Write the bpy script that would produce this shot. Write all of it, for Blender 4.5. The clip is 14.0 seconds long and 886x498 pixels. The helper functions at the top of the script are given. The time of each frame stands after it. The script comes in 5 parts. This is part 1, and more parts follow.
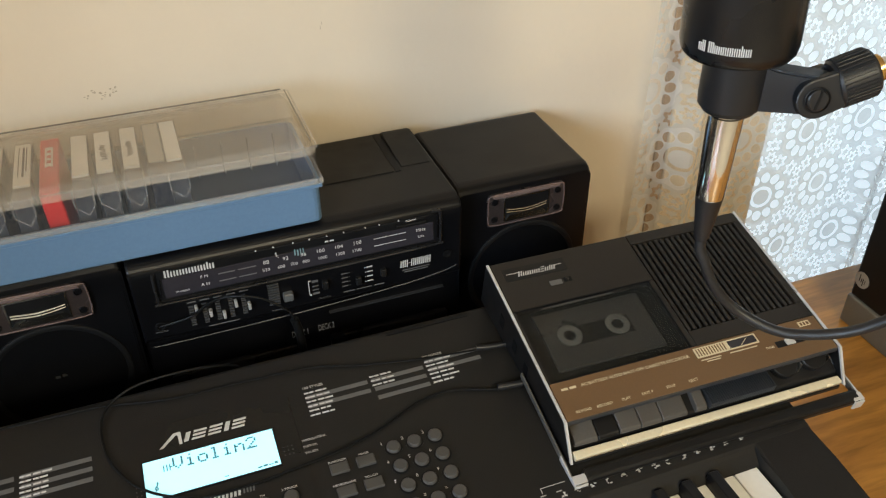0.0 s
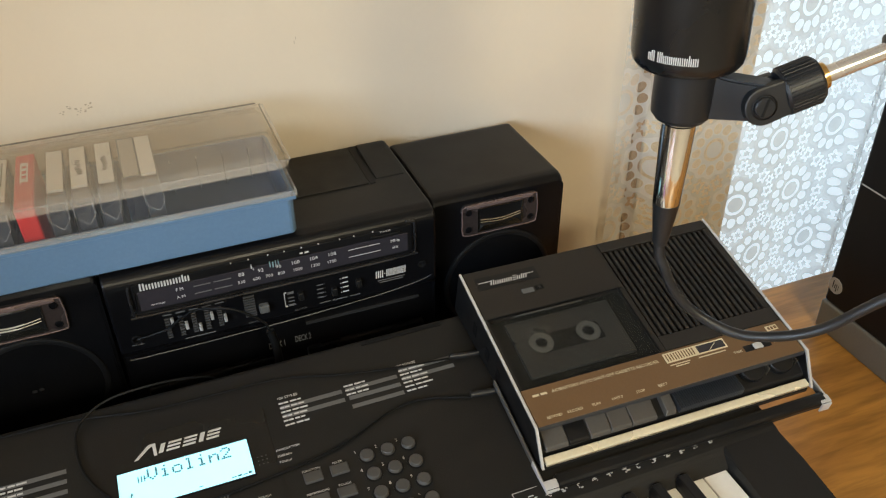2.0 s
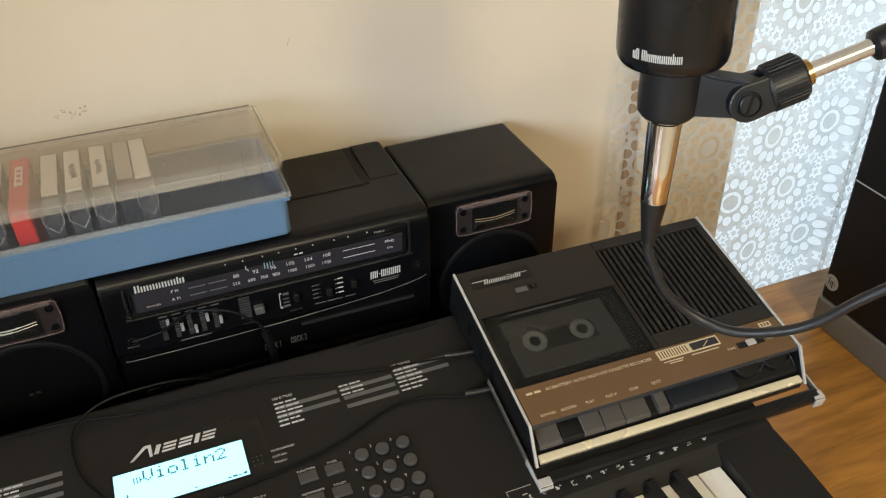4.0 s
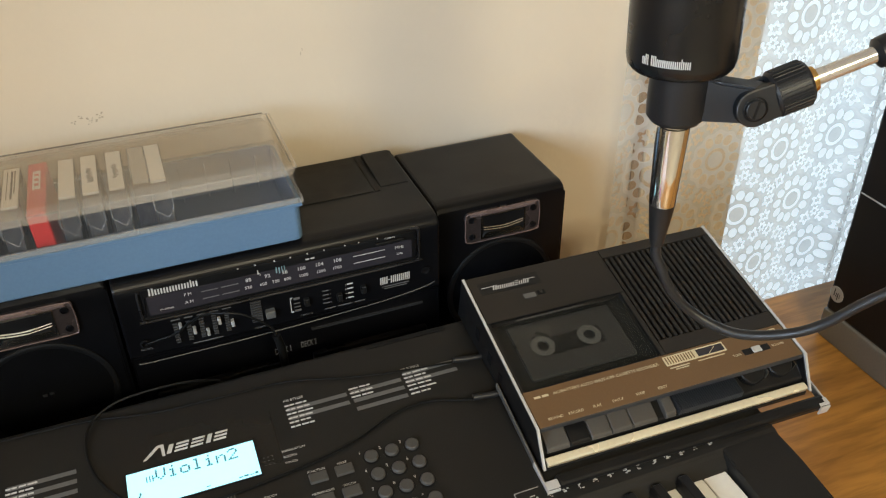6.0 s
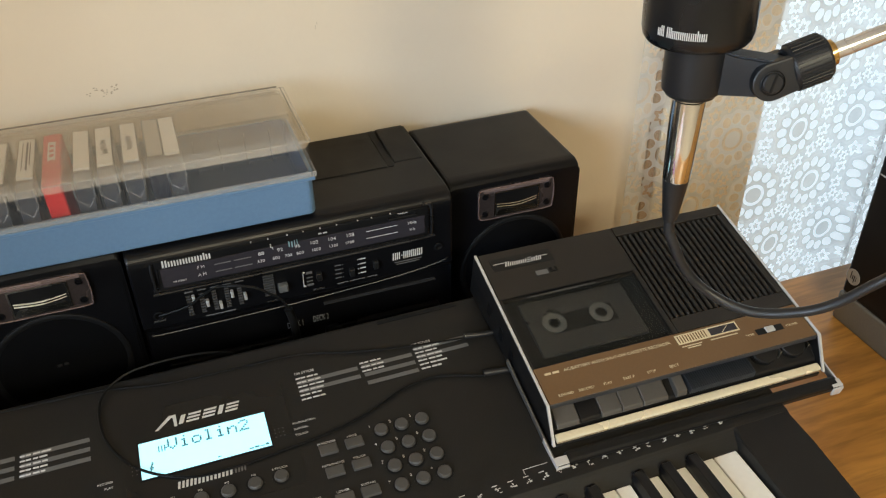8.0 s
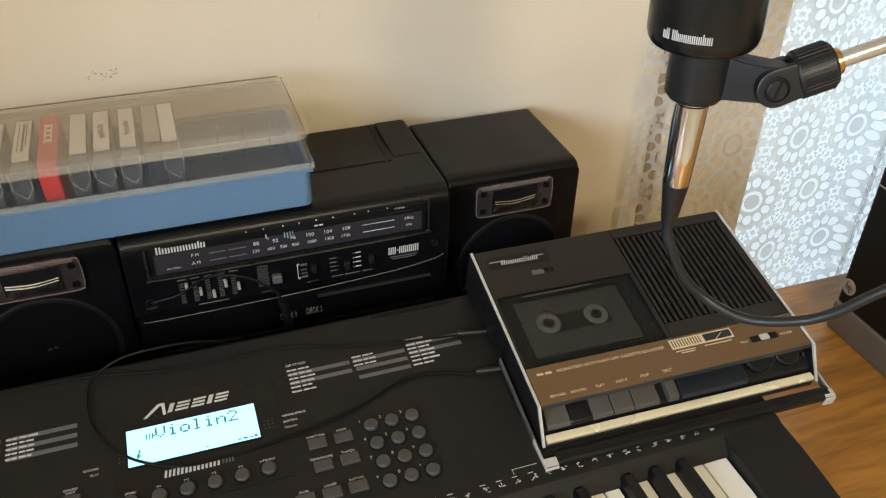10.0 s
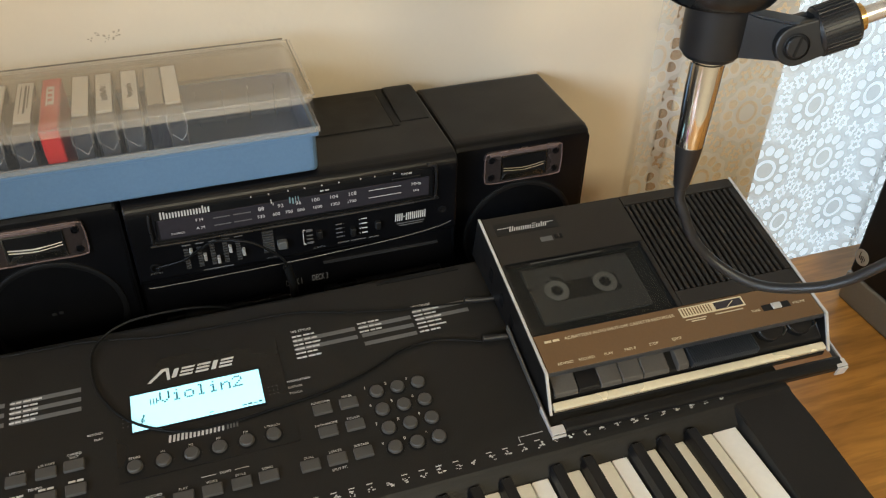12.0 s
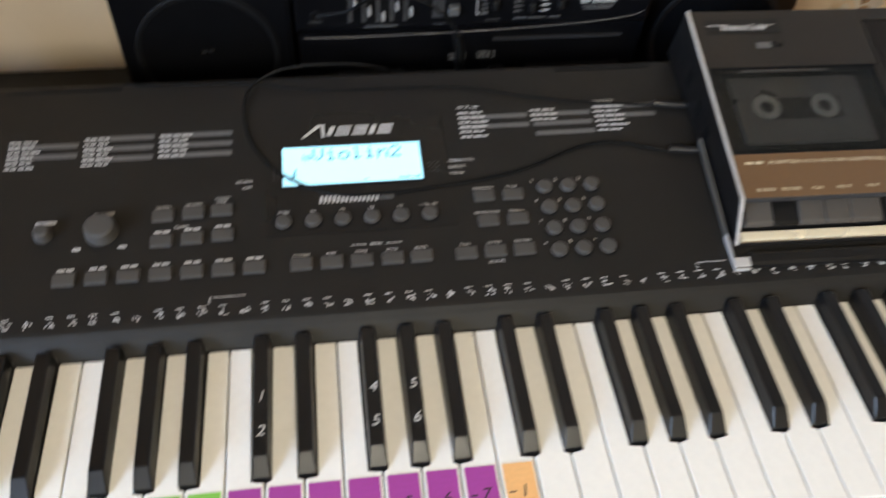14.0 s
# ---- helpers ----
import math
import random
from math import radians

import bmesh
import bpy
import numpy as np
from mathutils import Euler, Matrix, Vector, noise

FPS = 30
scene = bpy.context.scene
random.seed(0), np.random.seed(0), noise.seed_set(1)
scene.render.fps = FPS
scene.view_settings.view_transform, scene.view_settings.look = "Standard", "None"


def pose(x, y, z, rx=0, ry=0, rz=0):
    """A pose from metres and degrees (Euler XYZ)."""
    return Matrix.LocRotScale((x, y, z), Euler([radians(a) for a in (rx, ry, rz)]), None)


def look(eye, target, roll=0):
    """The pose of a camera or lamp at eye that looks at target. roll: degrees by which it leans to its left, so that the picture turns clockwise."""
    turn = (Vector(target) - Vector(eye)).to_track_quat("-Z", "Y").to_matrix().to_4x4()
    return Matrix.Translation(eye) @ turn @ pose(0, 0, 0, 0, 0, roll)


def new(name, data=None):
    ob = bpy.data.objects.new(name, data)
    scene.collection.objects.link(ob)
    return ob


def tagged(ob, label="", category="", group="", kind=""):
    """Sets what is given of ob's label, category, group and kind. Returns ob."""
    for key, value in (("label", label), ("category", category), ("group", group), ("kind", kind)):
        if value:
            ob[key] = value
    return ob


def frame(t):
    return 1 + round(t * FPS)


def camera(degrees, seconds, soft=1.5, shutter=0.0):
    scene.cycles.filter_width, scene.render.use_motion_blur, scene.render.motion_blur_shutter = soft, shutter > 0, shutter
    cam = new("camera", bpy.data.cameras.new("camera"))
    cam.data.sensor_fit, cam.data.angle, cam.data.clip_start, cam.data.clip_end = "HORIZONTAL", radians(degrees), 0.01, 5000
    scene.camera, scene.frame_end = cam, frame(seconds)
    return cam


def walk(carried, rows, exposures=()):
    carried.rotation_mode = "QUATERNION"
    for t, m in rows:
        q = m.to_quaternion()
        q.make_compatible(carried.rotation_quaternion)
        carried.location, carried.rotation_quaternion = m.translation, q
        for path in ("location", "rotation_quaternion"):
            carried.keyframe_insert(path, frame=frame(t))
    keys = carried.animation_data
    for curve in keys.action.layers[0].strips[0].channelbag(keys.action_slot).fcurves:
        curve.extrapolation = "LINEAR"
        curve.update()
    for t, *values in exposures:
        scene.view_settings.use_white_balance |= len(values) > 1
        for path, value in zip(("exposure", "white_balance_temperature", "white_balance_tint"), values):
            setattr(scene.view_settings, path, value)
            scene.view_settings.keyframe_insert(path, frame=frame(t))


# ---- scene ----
cam = camera(55.0, 14.0, soft=1.2, shutter=0.5)
PATH = [
    (0, (0.108, -0.352, 1.576), (0.672, 1.177, 0.417), -0.6),
    (0.5, (0.11, -0.357, 1.576), (0.682, 1.174, 0.424), -0.6),
    (1, (0.109, -0.363, 1.578), (0.687, 1.172, 0.433), -0.6),
    (1.5, (0.114, -0.367, 1.579), (0.703, 1.172, 0.445), -0.6),
    (2, (0.119, -0.367, 1.579), (0.713, 1.17, 0.445), -0.8),
    (2.5, (0.122, -0.366, 1.577), (0.711, 1.169, 0.439), -1.0),
    (3, (0.125, -0.369, 1.578), (0.711, 1.167, 0.439), -1.5),
    (5.5, (0.12, -0.378, 1.58), (0.718, 1.174, 0.469), -1.0),
    (6, (0.115, -0.384, 1.579), (0.704, 1.177, 0.476), -1.1),
    (6.5, (0.115, -0.387, 1.578), (0.689, 1.18, 0.476), -1.3),
    (7, (0.118, -0.379, 1.573), (0.673, 1.181, 0.452), -1.2),
    (7.5, (0.118, -0.383, 1.574), (0.665, 1.172, 0.442), -1.2),
    (8, (0.117, -0.386, 1.574), (0.663, 1.164, 0.434), -1.1),
    (10.5, (0.119, -0.382, 1.57), (0.667, 1.157, 0.418), 1.4),
    (11, (0.12, -0.383, 1.567), (0.652, 1.153, 0.403), 1.2),
    (11.5, (0.122, -0.379, 1.565), (0.646, 1.145, 0.381), 1.0),
    (12, (0.122, -0.377, 1.561), (0.643, 1.134, 0.359), 0.9),
    (12.5, (0.122, -0.376, 1.562), (0.634, 1.126, 0.344), 1.1),
    (13, (0.126, -0.36, 1.544), (0.588, 1.082, 0.237), 1.3),
    (13.5, (0.115, -0.346, 1.531), (0.472, 1.026, 0.12), 2.0),
    (14, (0.078, -0.322, 1.496), (0.315, 0.941, -0.037), 4.3),
]
walk(cam, [(t, look(eye, target, roll)) for t, eye, target, roll in PATH],
     exposures=[(0, 0.0, 5900, 10), (13.0, 0.0, 5900, 10), (13.5, 0.18, 5900, 11), (14.0, 0.18, 5420, 15)])

# world, sun-less overcast daylight, exposure
world = bpy.data.worlds.new("world")
scene.world = world
world.use_nodes = True
wn = world.node_tree
sky = wn.nodes.new("ShaderNodeTexSky")
sky.sky_type, sky.sun_disc = "NISHITA", False
sky.sun_elevation, sky.sun_rotation = radians(35), radians(200)
wn.links.new(sky.outputs[0], wn.nodes["Background"].inputs[0])
wn.nodes["Background"].inputs[1].default_value = 0.06


def area_lamp(name, m, sx, sy, watts, colour, spread=180):
    lamp = bpy.data.lights.new(name, "AREA")
    lamp.shape, lamp.size, lamp.size_y, lamp.energy, lamp.color = "RECTANGLE", sx, sy, watts, colour
    lamp.spread = radians(spread)
    ob = new(name, lamp)
    ob.matrix_world = m
    return ob


# cool daylight in the window of the west wall
area_lamp("window_daylight", look((-1.95, -1.75, 2.06), (0.75, 0.40, 1.10)), 1.35, 0.95, 17, (0.76, 0.89, 1.0), 75)
# warm fill added overhead, out of view; no such lamp is known here
area_lamp("warm_fill", look((0.3, -2.0, 2.44), (0.3, -1.99, 0.0)), 0.55, 0.55, 63, (1.0, 0.84, 0.53))
area_lamp("curtain_daylight", look((1.6, 1.3, 1.35), (1.2, 0.3, 1.1)), 1.3, 1.6, 2.5, (0.9, 0.97, 1.0))


# ---------------------------------------------------------------- materials
def nodes_of(name):
    m = bpy.data.materials.new(name)
    m.use_nodes = True
    return m, m.node_tree, m.node_tree.nodes["Principled BSDF"]


def surface(name, colour, rough=0.5, metal=0.0, var=0.12, grain=60.0, bump=0.15, coat=0.0, wear=0.1, spec=0.5):
    """A surface with variation at two scales: fine grain and broad stains, with bump and uneven gloss."""
    m, t, b = nodes_of(name)
    co = t.nodes.new("ShaderNodeTexCoord")
    fine = t.nodes.new("ShaderNodeTexNoise")
    fine.inputs["Scale"].default_value, fine.inputs["Detail"].default_value = grain * 10, 6
    broad = t.nodes.new("ShaderNodeTexNoise")
    broad.inputs["Scale"].default_value, broad.inputs["Detail"].default_value = grain * 0.3, 4
    for n in (fine, broad):
        t.links.new(co.outputs["Object"], n.inputs["Vector"])
    mix = t.nodes.new("ShaderNodeMath")
    mix.operation = "ADD"
    t.links.new(fine.outputs["Fac"], mix.inputs[0])
    t.links.new(broad.outputs["Fac"], mix.inputs[1])
    ramp = t.nodes.new("ShaderNodeMapRange")
    ramp.inputs["From Min"].default_value, ramp.inputs["From Max"].default_value = 0.6, 1.4
    ramp.inputs["To Min"].default_value, ramp.inputs["To Max"].default_value = 1 - var, 1 + var
    t.links.new(mix.outputs[0], ramp.inputs["Value"])
    tint = t.nodes.new("ShaderNodeVectorMath")
    tint.operation = "SCALE"
    tint.inputs[0].default_value = colour
    t.links.new(ramp.outputs[0], tint.inputs["Scale"])
    t.links.new(tint.outputs[0], b.inputs["Base Color"])
    gloss = t.nodes.new("ShaderNodeMapRange")
    gloss.inputs["From Min"].default_value, gloss.inputs["From Max"].default_value = 0.35, 0.65
    gloss.inputs["To Min"].default_value, gloss.inputs["To Max"].default_value = max(rough - wear, 0.03), min(rough + wear, 1)
    t.links.new(broad.outputs["Fac"], gloss.inputs["Value"])
    t.links.new(gloss.outputs[0], b.inputs["Roughness"])
    b.inputs["Metallic"].default_value = metal
    b.inputs["Specular IOR Level"].default_value = spec
    b.inputs["Coat Weight"].default_value = coat
    if bump:
        bp = t.nodes.new("ShaderNodeBump")
        bp.inputs["Strength"].default_value, bp.inputs["Distance"].default_value = bump, 0.0006
        t.links.new(fine.outputs["Fac"], bp.inputs["Height"])
        t.links.new(bp.outputs[0], b.inputs["Normal"])
    return m


def glow(name, colour, strength):
    m, t, b = nodes_of(name)
    b.inputs["Base Color"].default_value = (*colour, 1)
    b.inputs["Emission Color"].default_value = (*colour, 1)
    b.inputs["Emission Strength"].default_value = strength
    b.inputs["Roughness"].default_value = 0.25
    return m


def clear_plastic(name, colour, haze, rough=0.25, tint=(0.97, 0.96, 0.94), gloss=0.03):
    """Thin clear plastic: mostly see-through, with a little milky haze and gloss."""
    m, t, b = nodes_of(name)
    b.inputs["Base Color"].default_value = (*colour, 1)
    b.inputs["Roughness"].default_value = rough
    tr = t.nodes.new("ShaderNodeBsdfTransparent")
    tr.inputs[0].default_value = (*tint, 1)
    co = t.nodes.new("ShaderNodeTexCoord")
    n = t.nodes.new("ShaderNodeTexNoise")
    n.inputs["Scale"].default_value, n.inputs["Detail"].default_value = 9, 3
    t.links.new(co.outputs["Object"], n.inputs["Vector"])
    r = t.nodes.new("ShaderNodeMapRange")
    r.inputs["From Min"].default_value, r.inputs["From Max"].default_value = 0.3, 0.7
    r.inputs["To Min"].default_value, r.inputs["To Max"].default_value = haze * 0.8, haze * 1.2
    t.links.new(n.outputs["Fac"], r.inputs["Value"])
    mix = t.nodes.new("ShaderNodeMixShader")
    t.links.new(r.outputs[0], mix.inputs[0])
    t.links.new(tr.outputs[0], mix.inputs[1])
    t.links.new(b.outputs[0], mix.inputs[2])
    shine = t.nodes.new("ShaderNodeBsdfGlossy")
    shine.inputs["Roughness"].default_value = rough * 0.5
    top = t.nodes.new("ShaderNodeMixShader")
    top.inputs[0].default_value = gloss
    t.links.new(mix.outputs[0], top.inputs[1])
    t.links.new(shine.outputs[0], top.inputs[2])
    t.links.new(top.outputs[0], t.nodes["Material Output"].inputs[0])
    return m


def wood_material():
    m, t, b = nodes_of("varnished_wood")
    co = t.nodes.new("ShaderNodeTexCoord")
    mp = t.nodes.new("ShaderNodeMapping")
    mp.inputs["Scale"].default_value = (3.0, 26.0, 26.0)
    t.links.new(co.outputs["Object"], mp.inputs["Vector"])
    n = t.nodes.new("ShaderNodeTexNoise")
    n.inputs["Scale"].default_value, n.inputs["Detail"].default_value, n.inputs["Distortion"].default_value = 1.2, 9, 0.7
    t.links.new(mp.outputs[0], n.inputs["Vector"])
    cr = t.nodes.new("ShaderNodeValToRGB")
    cr.color_ramp.elements[0].position, cr.color_ramp.elements[0].color = 0.32, (0.27, 0.122, 0.024, 1)
    cr.color_ramp.elements[1].position, cr.color_ramp.elements[1].color = 0.68, (0.56, 0.270, 0.055, 1)
    t.links.new(n.outputs["Fac"], cr.inputs[0])
    pm = t.nodes.new("ShaderNodeMapping")
    pm.inputs["Scale"].default_value = (14.0, 130.0, 130.0)
    t.links.new(co.outputs["Object"], pm.inputs["Vector"])
    pores = t.nodes.new("ShaderNodeTexNoise")
    pores.inputs["Scale"].default_value, pores.inputs["Detail"].default_value = 1.0, 5
    t.links.new(pm.outputs[0], pores.inputs["Vector"])
    dark = t.nodes.new("ShaderNodeMapRange")
    dark.inputs["From Min"].default_value, dark.inputs["From Max"].default_value = 0.38, 0.58
    dark.inputs["To Min"].default_value, dark.inputs["To Max"].default_value = 0.78, 1.04
    t.links.new(pores.outputs["Fac"], dark.inputs["Value"])
    tone = t.nodes.new("ShaderNodeVectorMath")
    tone.operation = "SCALE"
    t.links.new(cr.outputs[0], tone.inputs[0])
    t.links.new(dark.outputs[0], tone.inputs["Scale"])
    t.links.new(tone.outputs[0], b.inputs["Base Color"])
    b.inputs["Roughness"].default_value = 0.38
    bp = t.nodes.new("ShaderNodeBump")
    bp.inputs["Strength"].default_value, bp.inputs["Distance"].default_value = 0.2, 0.0008
    t.links.new(n.outputs["Fac"], bp.inputs["Height"])
    t.links.new(bp.outputs[0], b.inputs["Normal"])
    return m


def plaster_material():
    m, t, b = nodes_of("cream_wall_paint")
    co = t.nodes.new("ShaderNodeTexCoord")
    broad = t.nodes.new("ShaderNodeTexNoise")
    broad.inputs["Scale"].default_value, broad.inputs["Detail"].default_value = 3.5, 6
    fine = t.nodes.new("ShaderNodeTexNoise")
    fine.inputs["Scale"].default_value, fine.inputs["Detail"].default_value = 90, 6
    lumps = t.nodes.new("ShaderNodeTexNoise")
    lumps.inputs["Scale"].default_value, lumps.inputs["Detail"].default_value = 14, 3
    for n in (broad, fine, lumps):
        t.links.new(co.outputs["Object"], n.inputs["Vector"])
    cr = t.nodes.new("ShaderNodeValToRGB")
    cr.color_ramp.elements[0].position, cr.color_ramp.elements[0].color = 0.3, (0.69, 0.585, 0.44, 1)
    cr.color_ramp.elements[1].position, cr.color_ramp.elements[1].color = 0.7, (0.75, 0.645, 0.495, 1)
    t.links.new(broad.outputs["Fac"], cr.inputs[0])
    t.links.new(cr.outputs[0], b.inputs["Base Color"])
    b.inputs["Roughness"].default_value = 0.72
    add = t.nodes.new("ShaderNodeMath")
    add.operation, add.inputs[1].default_value = "MULTIPLY_ADD", 4.0
    t.links.new(lumps.outputs["Fac"], add.inputs[0])
    t.links.new(fine.outputs["Fac"], add.inputs[2])
    bp = t.nodes.new("ShaderNodeBump")
    bp.inputs["Strength"].default_value, bp.inputs["Distance"].default_value = 0.25, 0.0012
    t.links.new(add.outputs[0], bp.inputs["Height"])
    t.links.new(bp.outputs[0], b.inputs["Normal"])
    return m


def lace_material():
    """White net lace: rings of petals on a square lattice, with open work between them."""
    m, t, b = nodes_of("white_lace")

    def calc(op, a, c=0.0, d=0.0):
        n = t.nodes.new("ShaderNodeMath")
        n.operation = op
        for k, v in enumerate((a, c, d)):
            if isinstance(v, (int, float)):
                n.inputs[k].default_value = v
            else:
                t.links.new(v, n.inputs[k])
        return n.outputs[0]

    co = t.nodes.new("ShaderNodeUVMap")
    sp = t.nodes.new("ShaderNodeSeparateXYZ")
    t.links.new(co.outputs[0], sp.inputs[0])
    # flowers on a triangular lattice: the nearer of two rectangular lattices wins
    pitch, root3 = 0.115, math.sqrt(3)
    su = calc("DIVIDE", sp.outputs[0], pitch)
    sv = calc("DIVIDE", sp.outputs[1], pitch)

    def cell(value, size, shift):
        return calc("SUBTRACT", calc("MULTIPLY", calc("FRACT", calc("ADD", calc("DIVIDE", value, size), shift)), size), size / 2)

    ua, va = cell(su, 1.0, 0.0), cell(sv, root3, 0.0)
    ub, vb = cell(su, 1.0, 0.5), cell(sv, root3, 0.5)
    ra = calc("SQRT", calc("ADD", calc("MULTIPLY", ua, ua), calc("MULTIPLY", va, va)))
    rb = calc("SQRT", calc("ADD", calc("MULTIPLY", ub, ub), calc("MULTIPLY", vb, vb)))
    near = calc("LESS_THAN", ra, rb)

    def pick(p, q):
        return calc("ADD", q, calc("MULTIPLY", near, calc("SUBTRACT", p, q)))

    u, v, r = pick(ua, ub), pick(va, vb), calc("MINIMUM", ra, rb)
    a = calc("ARCTAN2", v, u)
    # twelve round petals and a knotted inner ring
    wedge = math.tau / 12
    local = calc("SUBTRACT", calc("FRACT", calc("ADD", calc("DIVIDE", a, wedge), 0.5)), 0.5)
    px = calc("MULTIPLY", calc("MULTIPLY", local, wedge), r)
    py = calc("MULTIPLY", calc("SUBTRACT", r, 0.285), 0.86)
    far = calc("SQRT", calc("ADD", calc("MULTIPLY", px, px), calc("MULTIPLY", py, py)))
    petal = calc("LESS_THAN", far, 0.062)
    ring = calc("LESS_THAN", calc("ABSOLUTE", calc("SUBTRACT", r, 0.135)), 0.022)
    ridge = calc("LESS_THAN", far, 0.070)

    # stars with a small middle, chained along the borders between the flowers
    sixth = math.tau / 6
    fold6 = calc("MULTIPLY", calc("SUBTRACT", calc("FRACT", calc("ADD", calc("DIVIDE", a, sixth), 0.5)), 0.5), sixth)
    ex = calc("MULTIPLY", r, calc("COSINE", fold6))
    ey = calc("ABSOLUTE", calc("MULTIPLY", r, calc("SINE", fold6)))

    def star_at(cx, cy, size, points, turn):
        dx, dy = calc("SUBTRACT", ex, cx), calc("SUBTRACT", ey, cy)
        d = calc("SQRT", calc("ADD", calc("MULTIPLY", dx, dx), calc("MULTIPLY", dy, dy)))
        w = calc("COSINE", calc("MULTIPLY_ADD", calc("ARCTAN2", dy, dx), float(points), turn))
        edge = calc("MULTIPLY_ADD", w, size * 0.26, size)
        return calc("LESS_THAN", d, edge), calc("LESS_THAN", d, calc("MULTIPLY", edge, 0.40))

    s1, c1 = star_at(0.49, 0.120, 0.084, 5, 0.6)
    s2, c2 = star_at(0.5, 0.289, 0.068, 6, 0.0)
    star = calc("MAXIMUM", s1, s2)
    core = calc("MAXIMUM", c1, c2)
    hole = calc("MAXIMUM", calc("MAXIMUM", petal, ring), calc("SUBTRACT", star, core))
    scallop = calc("MULTIPLY_ADD", calc("COSINE", calc("MULTIPLY", a, 12.0)), 0.016, 0.395)
    band = calc("GREATER_THAN", r, scallop)
    # close cloth round the flowers, thinner net between them, a thick thread round every petal
    wx = calc("SINE", calc("MULTIPLY", sp.outputs[0], 2900.0))
    wy = calc("SINE", calc("MULTIPLY", sp.outputs[1], 2900.0))
    net = calc("MULTIPLY_ADD", calc("MULTIPLY", wx, wy), 0.05, 0.33)
    net = calc("ADD", net, calc("MULTIPLY", band, 0.12))
    net = calc("SUBTRACT", net, calc("MULTIPLY", ridge, 0.10))
    clear = calc("MAXIMUM", calc("MULTIPLY", hole, 0.80), net)
    diffuse = t.nodes.new("ShaderNodeBsdfDiffuse")
    diffuse.inputs[0].default_value = (0.70, 0.69, 0.66, 1)
    trans = t.nodes.new("ShaderNodeBsdfTranslucent")
    trans.inputs[0].default_value = (0.80, 0.82, 0.82, 1)
    cloth = t.nodes.new("ShaderNodeMixShader")
    cloth.inputs[0].default_value = 0.45
    t.links.new(diffuse.outputs[0], cloth.inputs[1])
    t.links.new(trans.outputs[0], cloth.inputs[2])
    tr = t.nodes.new("ShaderNodeBsdfTransparent")
    mix = t.nodes.new("ShaderNodeMixShader")
    t.links.new(clear, mix.inputs[0])
    t.links.new(cloth.outputs[0], mix.inputs[1])
    t.links.new(tr.outputs[0], mix.inputs[2])
    t.links.new(mix.outputs[0], t.nodes["Material Output"].inputs[0])
    return m


M_WALL = plaster_material()
M_CEIL = surface("ceiling_paint", (0.78, 0.74, 0.66), 0.8, grain=8)
M_FLOOR = surface("pale_carpet", (0.52, 0.49, 0.45), 0.95, var=0.3, grain=40, bump=0.6)
M_WOOD = wood_material()
M_LACE = lace_material()
M_WHITE_PAINT = surface("white_gloss_paint", (0.78, 0.78, 0.75), 0.35, grain=10)
M_SHELF = surface("black_ash_board", (0.008, 0.008, 0.008), 0.7, grain=30)
M_KB = surface("charcoal_plastic", (0.0125, 0.0113, 0.0100), 0.52, var=0.12, grain=90, bump=0.35, wear=0.05, spec=0.22)
M_KB_DARK = surface("black_matt_plastic", (0.005, 0.005, 0.0055), 0.5, grain=60, spec=0.2)
M_BEZEL = surface("smoky_gloss_panel", (0.008, 0.0075, 0.0072), 0.3, grain=30, bump=0.05, spec=0.25)
M_BUTTON = surface("grey_rubber", (0.050, 0.047, 0.043), 0.6, grain=80, bump=0.2)
M_PRINT = surface("white_print", (0.52, 0.51, 0.49), 0.6, grain=50, bump=0)
M_PRINT_DIM = surface("grey_print", (0.10, 0.098, 0.095), 0.6, grain=50, bump=0)
M_LCD = glow("lit_display", (0.48, 0.88, 0.95), 0.80)
M_LCD_INK = surface("display_ink", (0.03, 0.16, 0.20), 0.4, bump=0)
M_KEY_WHITE = surface("ivory_plastic", (0.83, 0.81, 0.76), 0.28, var=0.04, grain=20, bump=0.03, wear=0.06)
M_KEY_BLACK = surface("black_key_plastic", (0.004, 0.004, 0.0045), 0.36, var=0.2, grain=60, bump=0.12, spec=0.35)
M_PURPLE = surface("purple_sticker", (0.33, 0.05, 0.30), 0.5, grain=30, bump=0.05)
M_GREEN = surface("green_sticker", (0.22, 0.50, 0.07), 0.5, grain=30, bump=0.05)
M_ORANGE = surface("orange_sticker", (0.80, 0.45, 0.17), 0.5, grain=30, bump=0.05)
M_INK = surface("black_ink", (0.02, 0.015, 0.02), 0.6, bump=0)
M_BOOM = surface("black_radio_plastic", (0.0035, 0.0035, 0.0042), 0.34, var=0.15, grain=70, bump=0.25, wear=0.06, spec=0.25)
M_BOOM_EDGE = surface("worn_satin_edge", (0.014, 0.0135, 0.014), 0.30, var=0.3, grain=70, bump=0.15)
M_BOOM_TOP = surface("worn_black_plastic", (0.0075, 0.0072, 0.0068), 0.5, var=0.2, grain=70, bump=0.4, spec=0.3)
M_BOOM_GLOSS = surface("dark_dial_glass", (0.030, 0.027, 0.032), 0.16, grain=20, bump=0.02)
M_GRILLE = surface("black_speaker_cloth", (0.002, 0.002, 0.0024), 0.9, var=0.3, grain=160, bump=0.6, spec=0.08)
M_CHROME = surface("polished_metal", (0.66, 0.64, 0.61), 0.09, metal=1.0, var=0.06, grain=30, bump=0.03, wear=0.05)
M_SATIN = surface("satin_metal", (0.62, 0.60, 0.55), 0.30, metal=1.0, var=0.08, grain=40, bump=0.05)
